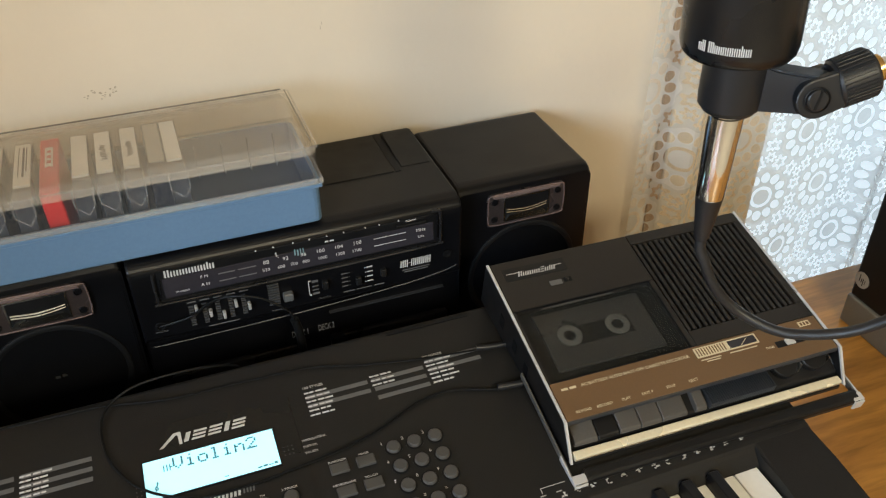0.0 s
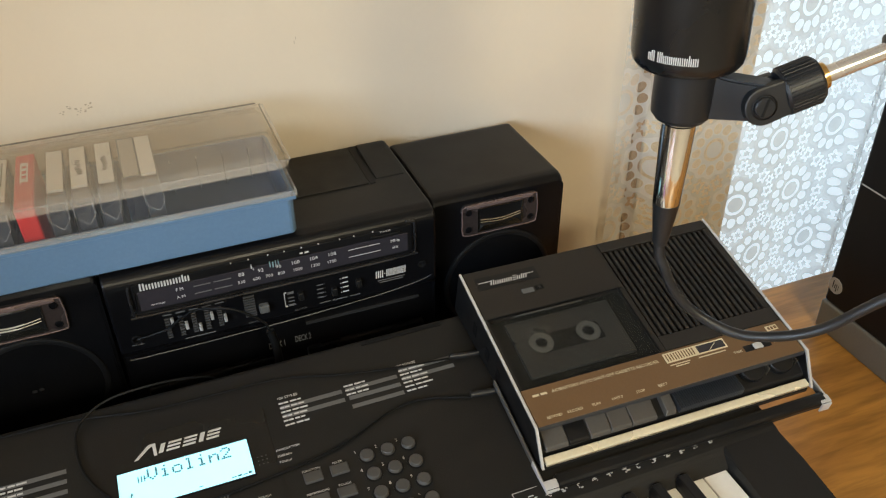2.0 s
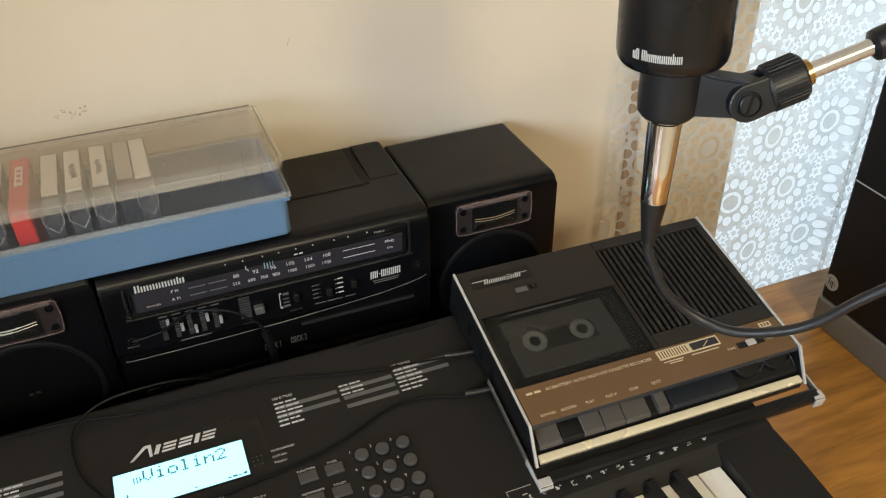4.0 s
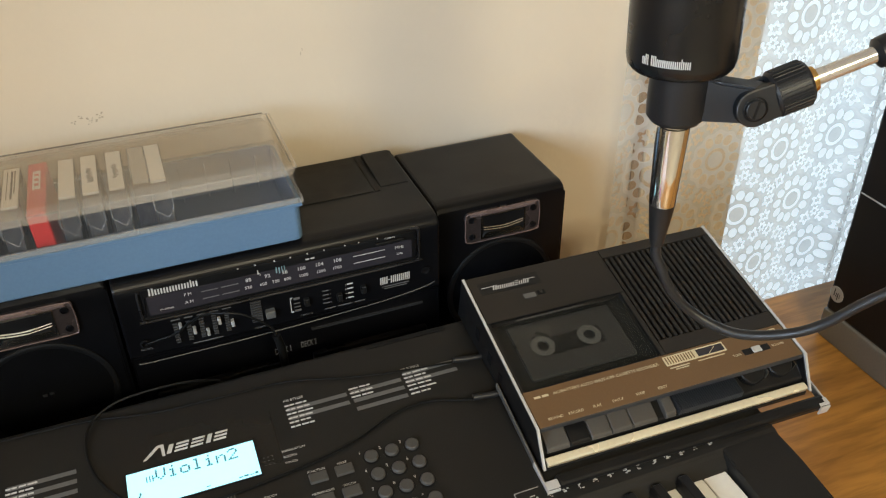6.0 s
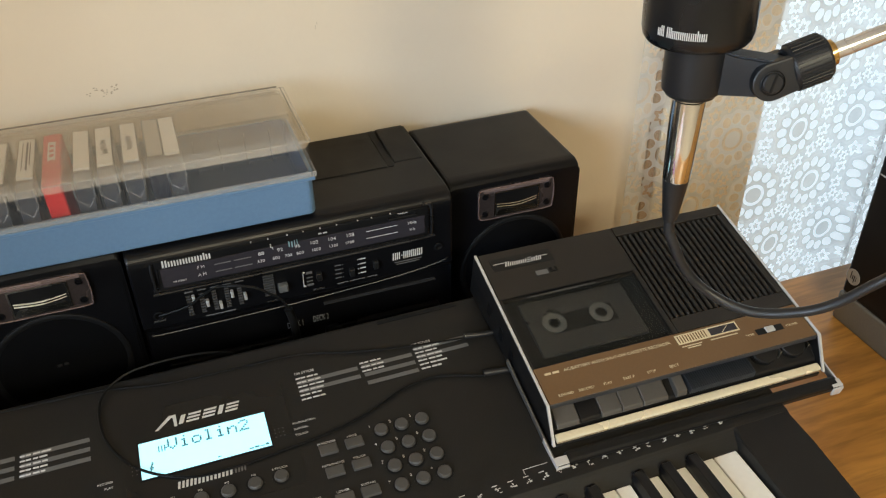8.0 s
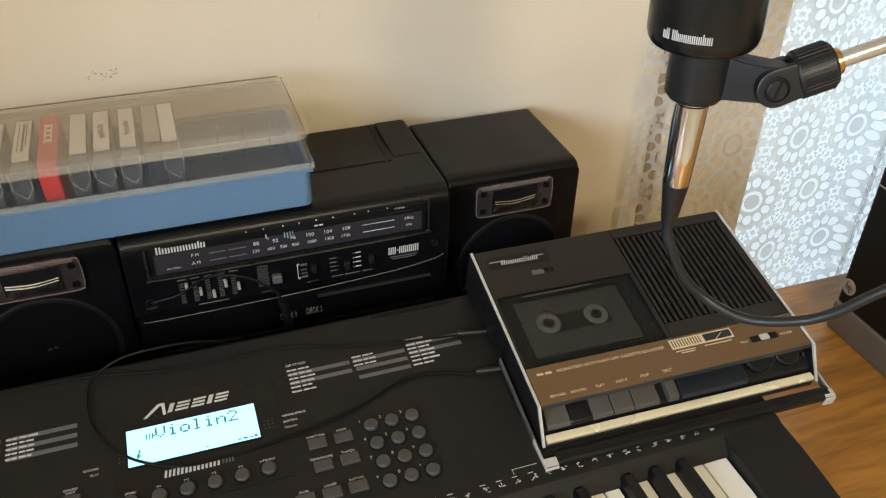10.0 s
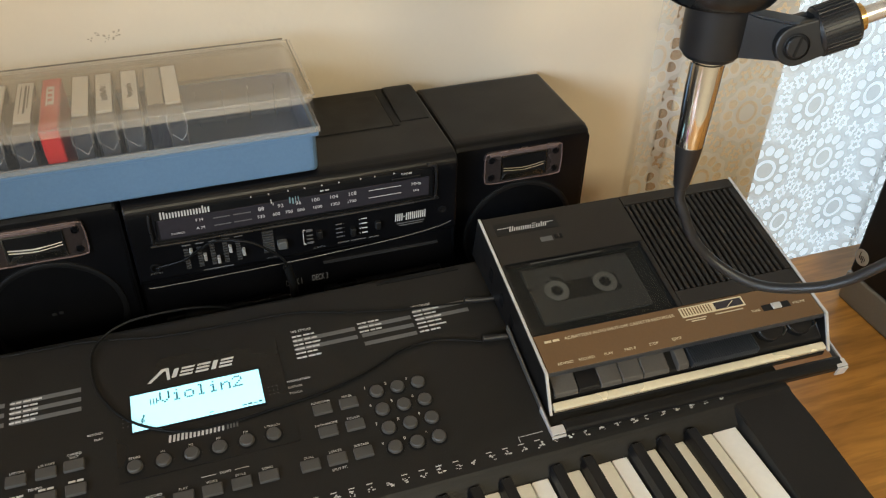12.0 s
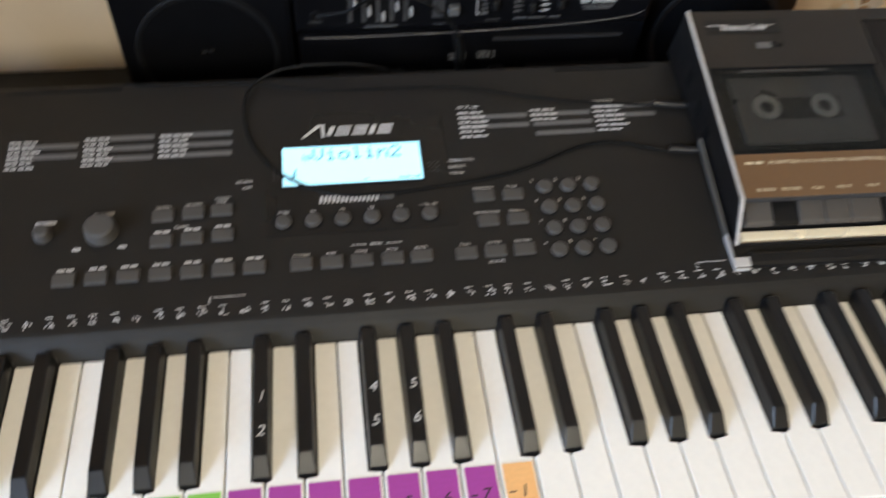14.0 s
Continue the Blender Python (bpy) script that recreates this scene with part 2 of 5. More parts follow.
# silver with the tweeter plates' pinkish reflection put into its colour
M_TINTED = surface("pink_sheen_silver", (0.23, 0.17, 0.16), 0.28, metal=0.5, var=0.2, grain=40, bump=0.05)
M_BRASS = surface("brass", (0.72, 0.50, 0.20), 0.25, metal=1.0, grain=30, bump=0.03)
M_GREY_KNOB = surface("grey_slider", (0.085, 0.085, 0.082), 0.5, grain=60)
M_REC = surface("brown_black_plastic", (0.0185, 0.0155, 0.0125), 0.48, var=0.10, grain=90, bump=0.4, wear=0.05, spec=0.28)
M_REC_DARK = surface("recorder_black", (0.007, 0.0066, 0.0065), 0.40, grain=60, spec=0.3)
M_REC_BROWN = surface("brown_anodised_strip", (0.165, 0.096, 0.044), 0.38, metal=0.35, var=0.06, grain=50, bump=0.08)
M_REC_KEY = surface("taupe_key_plastic", (0.060, 0.053, 0.045), 0.5, grain=70, bump=0.2)
M_CREAM = surface("champagne_trim", (0.72, 0.62, 0.42), 0.35, metal=0.35, var=0.05, grain=40, bump=0.03)
M_TRIM = surface("polished_champagne", (0.88, 0.78, 0.55), 0.26, metal=0.35, var=0.08, grain=40, bump=0.03)
M_WINDOW = clear_plastic("smoked_window", (0.12, 0.12, 0.118), 0.02, 0.12, (0.90, 0.90, 0.88), 0.006)
M_TAPE = surface("grey_cassette_shell", (0.026, 0.026, 0.026), 0.35, grain=60, bump=0.02)
M_REEL = surface("pale_reel_hub", (0.090, 0.090, 0.088), 0.45, grain=60, bump=0.03)
M_BLUE = surface("blue_plastic", (0.108, 0.183, 0.290), 0.42, var=0.08, grain=30, bump=0.08, wear=0.05)
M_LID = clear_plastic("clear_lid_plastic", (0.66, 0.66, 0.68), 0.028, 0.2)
# warm haze paints the light reflected by the lid's top and rounded edges
M_LID_TOP = clear_plastic("lid_top_sheen", (0.78, 0.68, 0.54), 0.19, 0.35)
M_LID_ROUND = clear_plastic("lid_rounding_sheen", (0.74, 0.66, 0.55), 0.20, 0.25)
M_CASE = clear_plastic("clear_case_plastic", (0.50, 0.54, 0.64), 0.07, 0.10)
M_CARD = surface("white_card", (0.78, 0.75, 0.68), 0.7, grain=40, bump=0.05)
M_CARD_GREY = surface("grey_card", (0.44, 0.41, 0.35), 0.7, grain=40, bump=0.05)
M_CARD_RED = surface("red_card", (0.60, 0.028, 0.026), 0.4, grain=40, bump=0.05)
M_TAPE_DARK = surface("dark_blue_case", (0.02, 0.025, 0.04), 0.3, grain=40)
M_MIC = surface("satin_black_enamel", (0.006, 0.0065, 0.0075), 0.27, var=0.1, grain=90, bump=0.05, wear=0.04)
M_CLIP = surface("black_nylon", (0.008, 0.009, 0.011), 0.42, var=0.12, grain=80, bump=0.10)
M_RUBBER = surface("black_cable_rubber", (0.009, 0.009, 0.010), 0.45, grain=80, bump=0.2)
M_TOWER = surface("black_case_plastic", (0.007, 0.007, 0.008), 0.42, grain=40, bump=0.1, spec=0.25)
M_WELL = surface("smooth_black_well", (0.012, 0.012, 0.012), 0.6, bump=0, spec=0.2)
M_PLINTH = surface("grey_plinth_plastic", (0.17, 0.167, 0.16), 0.5, var=0.1, grain=40)
M_RING = surface("matt_black_ring", (0.006, 0.006, 0.0065), 0.55, grain=60, bump=0.2, spec=0.25)
M_HORN = surface("dark_chrome_plate", (0.060, 0.047, 0.044), 0.32, metal=0.5, var=0.25, grain=40, bump=0.04)
M_TICK = surface("faint_grey_print", (0.045, 0.044, 0.043), 0.6, bump=0)
M_PALE_KNOB = surface("pale_slider_cap", (0.30, 0.30, 0.29), 0.45, grain=60)
M_RIB = surface("blue_black_ribs", (0.024, 0.026, 0.030), 0.42, grain=80)
M_TOWER_GREY = surface("light_grey_panel", (0.40, 0.39, 0.37), 0.45, grain=40)
M_SKY = glow("bright_overcast", (0.88, 0.98, 1.0), 0.80)
M_SCUFF = surface("wall_scuff_grey", (0.48, 0.39, 0.28), 0.8, bump=0)
M_CASING = surface("tan_window_wood", (0.74, 0.60, 0.39), 0.5, var=0.12, grain=15)
M_CASING_EDGE = surface("brown_window_wood", (0.33, 0.20, 0.09), 0.5, var=0.2, grain=15)
M_WIRE = surface("thin_black_lead", (0.003, 0.003, 0.003), 0.6, bump=0, spec=0.2)
M_DIM_TRIM = surface("dull_grey_trim", (0.06, 0.06, 0.064), 0.4, metal=0.5, bump=0)
M_PLUG = surface("nickel_plate", (0.90, 0.91, 0.93), 0.13, metal=1.0, var=0.05, grain=40, bump=0.02)
M_TUBE = surface("brushed_steel", (0.80, 0.79, 0.78), 0.30, metal=0.85, var=0.05, grain=40, bump=0.03)
M_DULL_ARM = surface("dull_arm_metal", (0.22, 0.21, 0.19), 0.4, metal=0.7, var=0.1, grain=40, bump=0.03)
M_SILVER = surface("dull_silver", (0.62, 0.61, 0.60), 0.36, metal=0.45, var=0.06, grain=40, bump=0.03)


# ---------------------------------------------------------------- building helpers
def root_of(ob):
    while ob.parent:
        ob = ob.parent
    return ob


def thing(name, m, label, category, group="", kind=""):
    ob = new(name)
    ob.empty_display_size = 0.02
    ob.matrix_basis = m
    return tagged(ob, label, category, group, kind)


def mesh_of(name, bm, material, smooth=False):
    bmesh.ops.recalc_face_normals(bm, faces=bm.faces)
    me = bpy.data.meshes.new(name)
    for f in bm.faces:
        f.smooth = smooth
    bm.to_mesh(me)
    bm.free()
    me.materials.append(material)
    if smooth:
        me.set_sharp_from_angle(angle=radians(38))
    return me


def part(name, bm, material, parent=None, label="", smooth=False, local=False, at=None):
    """Links a bmesh as one mesh object under a thing or a part; world coordinates unless local."""
    me = mesh_of(name, bm, material, smooth)
    if parent and not local:
        me.transform(root_of(parent).matrix_basis.inverted())
    ob = new(name, me)
    ob.parent = parent
    if at is not None:
        ob.matrix_basis = at
    if label:
        ob["label"] = label
    return ob


def piece(name, me, parent, location, label=""):
    ob = new(name, me)
    ob.parent = parent
    ob.location = location
    if label:
        ob["label"] = label
    return ob


def box(x0, x1, y0, y1, z0, z1, bevel=0.0, seg=2, bm=None):
    own = bm if bm is not None else bmesh.new()
    vs = [own.verts.new(p) for p in ((x0, y0, z0), (x1, y0, z0), (x1, y1, z0), (x0, y1, z0), (x0, y0, z1), (x1, y0, z1), (x1, y1, z1), (x0, y1, z1))]
    faces = [own.faces.new([vs[i] for i in q]) for q in ((3, 2, 1, 0), (4, 5, 6, 7), (0, 1, 5, 4), (1, 2, 6, 5), (2, 3, 7, 6), (3, 0, 4, 7))]
    if bevel:
        edges = list({e for f in faces for e in f.edges})
        bmesh.ops.bevel(own, geom=edges, offset=bevel, segments=seg, affect="EDGES", profile=0.5)
    return own


def prism(outline, axis, a, b, bevel=0.0, seg=2, bm=None):
    """An outline of 2D points drawn out along an axis ("x": points are (y, z); "y": (x, z); "z": (x, y))."""
    own = bm if bm is not None else bmesh.new()
    put = {"x": lambda p, d: (d, p[0], p[1]), "y": lambda p, d: (p[0], d, p[1]), "z": lambda p, d: (p[0], p[1], d)}[axis]
    low = [own.verts.new(put(p, a)) for p in outline]
    high = [own.verts.new(put(p, b)) for p in outline]
    fs = [own.faces.new(low), own.faces.new(list(reversed(high)))]
    for i in range(len(outline)):
        j = (i + 1) % len(outline)
        fs.append(own.faces.new((low[i], low[j], high[j], high[i])))
    if bevel:
        edges = list({e for f in fs for e in f.edges})
        bmesh.ops.bevel(own, geom=edges, offset=bevel, segments=seg, affect="EDGES", profile=0.5)
    return own


def lathe(profile, m=None, n=32, bm=None):
    """Turns a profile of (radius, height) round the z axis; m places it."""
    own = bm if bm is not None else bmesh.new()
    m = m or Matrix()
    rings = []
    for r, z in profile:
        if r < 1e-6:
            rings.append([own.verts.new(m @ Vector((0, 0, z)))])
        else:
            rings.append([own.verts.new(m @ Vector((r * math.cos(math.tau * k / n), r * math.sin(math.tau * k / n), z))) for k in range(n)])
    for a, b in zip(rings, rings[1:]):
        for k in range(n):
            q = (k + 1) % n
            ring = [a[k % len(a)], a[q % len(a)], b[q % len(b)], b[k % len(b)]]
            ring = list(dict.fromkeys(ring))
            if len(ring) > 2:
                own.faces.new(ring)
    return own


def frame_ring(x0, x1, z0, z1, wide, y0, y1, bm=None):
    """A flat rectangular rim in the x-z plane between y0 and y1."""
    own = bm if bm is not None else bmesh.new()
    for q in ((x0, x1, z0, z0 + wide), (x0, x1, z1 - wide, z1), (x0, x0 + wide, z0 + wide, z1 - wide), (x1 - wide, x1, z0 + wide, z1 - wide)):
        box(q[0], q[1], y0, y1, q[2], q[3], bm=own)
    return own


def tube(points, radius, n=10, per=10, bm=None):
    """A round cable along a smooth line through the points."""
    own = bm if bm is not None else bmesh.new()
    ps = [Vector(p) for p in points]
    line = []
    for i in range(len(ps) - 1):
        p0, p1, p2, p3 = ps[max(i - 1, 0)], ps[i], ps[i + 1], ps[min(i + 2, len(ps) - 1)]
        for k in range(per):
            s = k / per
            line.append(0.5 * (2 * p1 + (p2 - p0) * s + (2 * p0 - 5 * p1 + 4 * p2 - p3) * s * s + (3 * p1 - p0 - 3 * p2 + p3) * s ** 3))
    line.append(ps[-1])
    rings, side = [], None
    for i, p in enumerate(line):
        d = (line[min(i + 1, len(line) - 1)] - line[max(i - 1, 0)]).normalized()
        if side is None:
            side = d.cross(Vector((0, 0, 1)))
            if side.length < 0.05:
                side = d.cross(Vector((0, 1, 0)))
        side = (side - d * side.dot(d)).normalized()
        up = d.cross(side)
        rings.append([own.verts.new(p + radius * (side * math.cos(math.tau * k / n) + up * math.sin(math.tau * k / n))) for k in range(n)])
    for a, b in zip(rings, rings[1:]):
        for k in range(n):
            own.faces.new((a[k], a[(k + 1) % n], b[(k + 1) % n], b[k]))
    own.faces.new(rings[0])
    own.faces.new(list(reversed(rings[-1])))
    return own


def rounded(x0, x1, y0, y1, r, n=5):
    pts = []
    for cx, cy, a0 in ((x1 - r, y1 - r, 0), (x0 + r, y1 - r, 90), (x0 + r, y0 + r, 180), (x1 - r, y0 + r, 270)):
        for k in range(n):
            a = radians(a0 + 90 * k / (n - 1))
            pts.append((cx + r * math.cos(a), cy + r * math.sin(a)))
    return pts


def lettering(text, size, m, material, parent, name="label_text", align="CENTER", slant=0.0, width=0.0):
    """Words in the built-in font as a thin mesh; m places them (text runs along x, reads from +z) in the thing's own coordinates."""
    cu = bpy.data.curves.new(name, "FONT")
    cu.body, cu.size, cu.align_x, cu.align_y, cu.shear, cu.extrude = text, size, align, "CENTER", slant, 0.00008
    cu.resolution_u = 2
    tmp = bpy.data.objects.new(name, cu)
    scene.collection.objects.link(tmp)
    bpy.context.view_layer.update()
    me = bpy.data.meshes.new_from_object(tmp.evaluated_get(bpy.context.evaluated_depsgraph_get()))
    bpy.data.objects.remove(tmp)
    bpy.data.curves.remove(cu)
    if width and len(me.vertices):
        xs = [v.co.x for v in me.vertices]
        me.transform(Matrix.Diagonal((width / (max(xs) - min(xs)), 1, 1, 1)))
    me.name = name
    me.materials.clear()
    me.materials.append(material)
    ob = new(name, me)
    ob.parent = parent
    ob.matrix_basis = m
    return ob


def bars(rows, m, material, parent, name="small_print", thick=0.00012):
    """Plain bars (x0, x1, y0, y1) for writing that cannot be read, as one thin mesh."""
    bm = bmesh.new()
    for x0, x1, y0, y1 in rows:
        box(x0, x1, y0, y1, 0, thick, bm=bm)
    return tagged(part(name, bm, material, parent, local=True, at=m), kind="stuff")


def mark_strokes(pattern, width, height, stroke):
    """Plain strokes (x0, x1, y0, y1) in the rhythm of a maker's mark: x low pair, C tall pair, S three bars, l upright, - dash."""
    wide = {"x": 1.0, "C": 1.05, "S": 0.95, "l": 0.34, "-": 0.6, " ": 0.5}
    unit = width / sum(wide[c] + 0.22 for c in pattern)
    out, x = [], 0.0
    for c in pattern:
        w, st = wide[c] * unit, stroke
        top = height * (0.74 if c == "x" else 1.0)
        if c in "xC":
            out += [(x, x + w * 0.34, 0, top), (x + w * 0.62, x + w * 0.96, 0, top)]
        elif c == "S":
            out += [(x, x + w, k * (top - st) / 2, k * (top - st) / 2 + st) for k in range(3)]
        elif c == "l":
            out.append((x, x + w, 0, top))
        elif c == "-":
            out.append((x, x + w, top * 0.45, top * 0.45 + st))
        x += w + 0.22 * unit
    return out


def logo_blocks(pattern, width, height, slant, m, material, parent, stroke=0.0010, name="logo_shape"):
    """A maker's mark as plain slanted strokes."""
    bm = bmesh.new()
    for x0, x1, y0, y1 in mark_strokes(pattern, width, height, stroke):
        prism([(x0 + slant * y0, y0), (x1 + slant * y0, y0), (x1 + slant * y1, y1), (x0 + slant * y1, y1)], "z", 0, 0.00015, bm=bm)
    return part(name, bm, material, parent, local=True, at=m)


def setting(name, bm, material, label, category, smooth=False):
    return tagged(part(name, bm, material, None, smooth=smooth), label, category, kind="structure")


# ---------------------------------------------------------------- the room
WALL_Y = 0.512
DESK_Z, SHELF_Z, RISER_Z = 0.75, 0.86, 0.925
WIN_X0, WIN_X1, WIN_Z0, WIN_Z1 = 0.918, 2.25, 0.20, 2.15

bm = bmesh.new()
for q in ((-2.0, WIN_X0, 0, 2.65), (WIN_X1, 2.6, 0, 2.65), (WIN_X0, WIN_X1, 0, WIN_Z0), (WIN_X0, WIN_X1, WIN_Z1, 2.65)):
    box(q[0], q[1], WALL_Y, WALL_Y + 0.14, q[2], q[3], bm=bm)
setting("wall_north", bm, M_WALL, "cream painted plaster wall with small scuffs", "wall")
bm = bmesh.new()
for q in ((-4.2, -2.6, 0, 2.65), (-0.95, WALL_Y, 0, 2.65), (-2.6, -0.95, 0, 1.45), (-2.6, -0.95, 2.58, 2.65)):
    box(-2.14, -2.0, q[0], q[1], q[2], q[3], bm=bm)
setting("wall_west", bm, M_WALL, "cream painted wall with a window opening", "wall")
# added out of view, keeps the west daylight off the left of the wall
setting("light_block_wall", box(-0.78, -0.64, -0.18, WALL_Y - 0.0005, 0, 2.6495), M_WALL, "unseen cream painted wall piece, added to shade the left of the wall", "wall")
setting("wall_east", box(2.6, 2.74, -4.2, WALL_Y, 0, 2.65), M_WALL, "cream painted plain wall", "wall")
setting("wall_south", box(-2.14, 2.74, -4.34, -4.2, 0, 2.65), M_WALL, "cream painted plain wall", "wall")
setting("floor", box(-2.14, 2.74, -4.34, WALL_Y + 0.14, -0.1, 0), M_FLOOR, "pale carpeted floor", "floor")
setting("ceiling", box(-2.14, 2.74, -4.34, WALL_Y + 0.14, 2.65, 2.75), M_CEIL, "white painted ceiling", "ceiling")

# invented fixture round the overhead fill lamp
lamp = thing("added_ceiling_light", pose(0.3, -2.0, 2.65), "plain round ceiling light with a pale shade, added out of view", "lamp")
part("shade", lathe([(0.30, -0.20), (0.31, -0.20), (0.26, -0.03), (0.05, 0.0), (0.05, -0.01), (0.25, -0.035)], None, 40), M_WHITE_PAINT, lamp, smooth=True, local=True)
win = tagged(part("window_1", frame_ring(WIN_X0, WIN_X1, WIN_Z0, WIN_Z1, 0.05, WALL_Y + 0.05, WALL_Y + 0.10), M_WHITE_PAINT), "white painted window frame behind a lace curtain", "window", kind="structure")
part("window_casing", box(0.7525, WIN_X0 - 0.0005, WALL_Y - 0.010, WALL_Y - 0.0005, 0.20, 2.2, 0.003), M_CASING, win, "tan wooden window casing")
part("casing_edge", box(0.736, 0.752, WALL_Y - 0.006, WALL_Y - 0.0005, 0.20, 2.2, 0.002), M_CASING_EDGE, win, "dark brown edge of the casing")
part("window_sill", box(WIN_X0 + 0.002, WIN_X1 - 0.002, WALL_Y + 0.003, WALL_Y + 0.047, WIN_Z0, WIN_Z0 + 0.02, 0.003), M_WHITE_PAINT, win)
tagged(part("backdrop", box(-0.5, 4.2, 1.75, 1.77, -2.5, 3.0), M_SKY), "bright overcast daylight outside the window", "sky", kind="structure")

# scuffs on the wall
scuff = bmesh.new()
for k in range(24):
    sx, sz = 0.043 + random.random() * 0.034, 1.201 + random.random() * 0.012
    box(sx, sx + 0.0006 + random.random() * 0.0016, WALL_Y - 0.0002 - 0.00004 * k, WALL_Y + 0.001, sz, sz + 0.0005 + random.random() * 0.0010, bm=scuff)
for lx, lz, lw, lh in ((0.290, 1.243, 0.0006, 0.004), (0.292, 1.248, 0.0005, 0.003), (0.470, 1.285, 0.009, 0.0004)):
    box(lx, lx + lw, WALL_Y - 0.0004, WALL_Y + 0.001, lz, lz + lh, bm=scuff)
setting("wall_scuff", scuff, M_SCUFF, "small dark scuff marks on the painted wall", "scuff")


def fold(s):
    """Depth of the curtain's folds along its width: nearly flat panels with a few sharp pleats."""
    pleats = sum(0.030 * math.exp(-((s - c) / w) ** 2) for c, w in ((0.075, 0.020), (0.455, 0.018), (0.68, 0.03), (0.98, 0.025), (1.33, 0.03), (1.6, 0.03)))
    return 0.006 * math.sin(s * 15.0 + 0.6) + 0.003 * math.sin(s * 41.0) - pleats


bm = bmesh.new()
uv = bm.loops.layers.uv.new("UVMap")
grid, NX, NZ = [], 240, 24
for i in range(NX + 1):
    s = i / NX * 1.9
    col = []
    for j in range(NZ + 1):
        h = j / NZ
        z = 0.52 + h * 1.75
        x = 0.690 + s * 0.93 + 0.020 * h * (1 - s / 1.9)
        y = WALL_Y - 0.026 + fold(s) * (0.75 + 0.3 * (1 - h))
        col.append((bm.verts.new((x, y, z)), (s - 0.006, z + 0.086)))
    grid.append(col)
for a, b in zip(grid, grid[1:]):
    for j in range(NZ):
        q = (a[j], b[j], b[j + 1], a[j + 1])
        f = bm.faces.new([v for v, _ in q])
        for loop, (_, st) in zip(f.loops, q):
            loop[uv].uv = st
curtain = part("lace_curtain", bm, M_LACE, None, smooth=True)
tagged(curtain, "white net lace curtain with flower rings, hanging in folds", "curtain")

# ---------------------------------------------------------------- supports
desk = thing("wooden_desk", pose(1.2, -0.1, 0), "varnished honey-brown wooden desk top with visible grain", "desk")
part("desktop", box(-0.62, 2.2, -0.75, 0.455, DESK_Z - 0.03, DESK_Z, 0.003), M_WOOD, desk)
for lx in (-0.60, 2.1):
    for ly in (-0.7, 0.38):
        part("leg", box(lx, lx + 0.06, ly, ly + 0.06, 0, DESK_Z - 0.03, 0.004), M_WOOD, desk)

shelf = thing("low_bench", pose(0.05, 0.2, DESK_Z), "black board bench standing on the desk under the keyboard", "shelf")
part("bench_top", box(-0.46, 0.555, -0.10, 0.44, SHELF_Z - 0.02, SHELF_Z, 0.002), M_SHELF, shelf)
part("bench_back", box(-0.46, 0.555, 0.44, 0.505, SHELF_Z - 0.02, SHELF_Z, 0.001), M_SHELF, shelf)
for sx in (-0.46, 0.535):
    part("bench_side", box(sx, sx + 0.02, -0.10, 0.44, DESK_Z, SHELF_Z - 0.02, 0.001), M_SHELF, shelf)
part("riser_board", box(-0.36, 0.545, -0.09, 0.22, SHELF_Z, RISER_Z, 0.002), M_SHELF, shelf)

# ---------------------------------------------------------------- keyboard
KP, KZ = 0.0235, 1.012
X0, X1 = -14 * KP, 22 * KP


def panel_z(y):
    return 1.026 + 0.10 * y


kb = thing("electronic_keyboard", pose(0.095, 0.05, RISER_Z), "charcoal plastic electronic keyboard with a lit display", "keyboard")
prof = [(0.243, RISER_Z + 0.003), (0.243, 1.040), (0.241, 1.0465), (0.236, panel_z(0.236)), (0.016, panel_z(0.016)), (0.0128, 1.0262), (0.0110, 1.0235), (0.0012, 1.0128), (0.0012, 0.986), (0.0055, RISER_Z + 0.003)]
part("body", prism(prof, "x", X0 - 0.058, X1 + 0.060, 0.0015, 1), M_KB, kb)
part("key_bed", box(X0 - 0.0585, X1 + 0.0605, -0.162, 0.0048, RISER_Z, 0.985, 0.002), M_KB_DARK, kb)
for ex0, ex1 in ((X0 - 0.0575, X0 - 0.0015), (X1 + 0.0015, X1 + 0.0595)):
    cheek = [(0.0165, 0.987), (0.0165, 1.0270), (-0.02, 1.0232), (-0.145, 1.010), (-0.158, 1.003), (-0.162, 0.99), (-0.162, 0.98)]
    part("end_cheek", prism(cheek, "x", ex0, ex1, 0.003, 2), M_KB, kb)
part("key_slip", box(X0 - 0.001, X1 + 0.001, -0.161, -0.1465, 0.986, 1.000, 0.003), M_KB, kb)
part("back_slot", box(0.266, 0.347, 0.2305, 0.2345, panel_z(0.2325) - 0.002, panel_z(0.2325) + 0.0006), M_KB_DARK, kb)
part("back_slot", box(-0.170, -0.085, 0.2305, 0.2345, panel_z(0.2325) - 0.002, panel_z(0.2325) + 0.0006), M_KB_DARK, kb)

KI = kb.matrix_basis.inverted()
ON = math.degrees(math.atan(0.10))


def on_panel(x, y, lift=0.0002):
    """A place on the sloping control panel, in the keyboard's own coordinates."""
    return KI @ pose(x, y, panel_z(y) + lift, ON, 0, 0)


# display with its smoked surround
def panel_slab(name, x0, x1, y0, y1, thick, material, bevel=0.0, label="", lift=0.0):
    cx, cy = (x0 + x1) / 2, (y0 + y1) / 2
    return part(name, box(x0 - cx, x1 - cx, y0 - cy, y1 - cy, -0.002, thick, bevel, 1), material, kb, label, local=True, at=on_panel(cx, cy, lift))


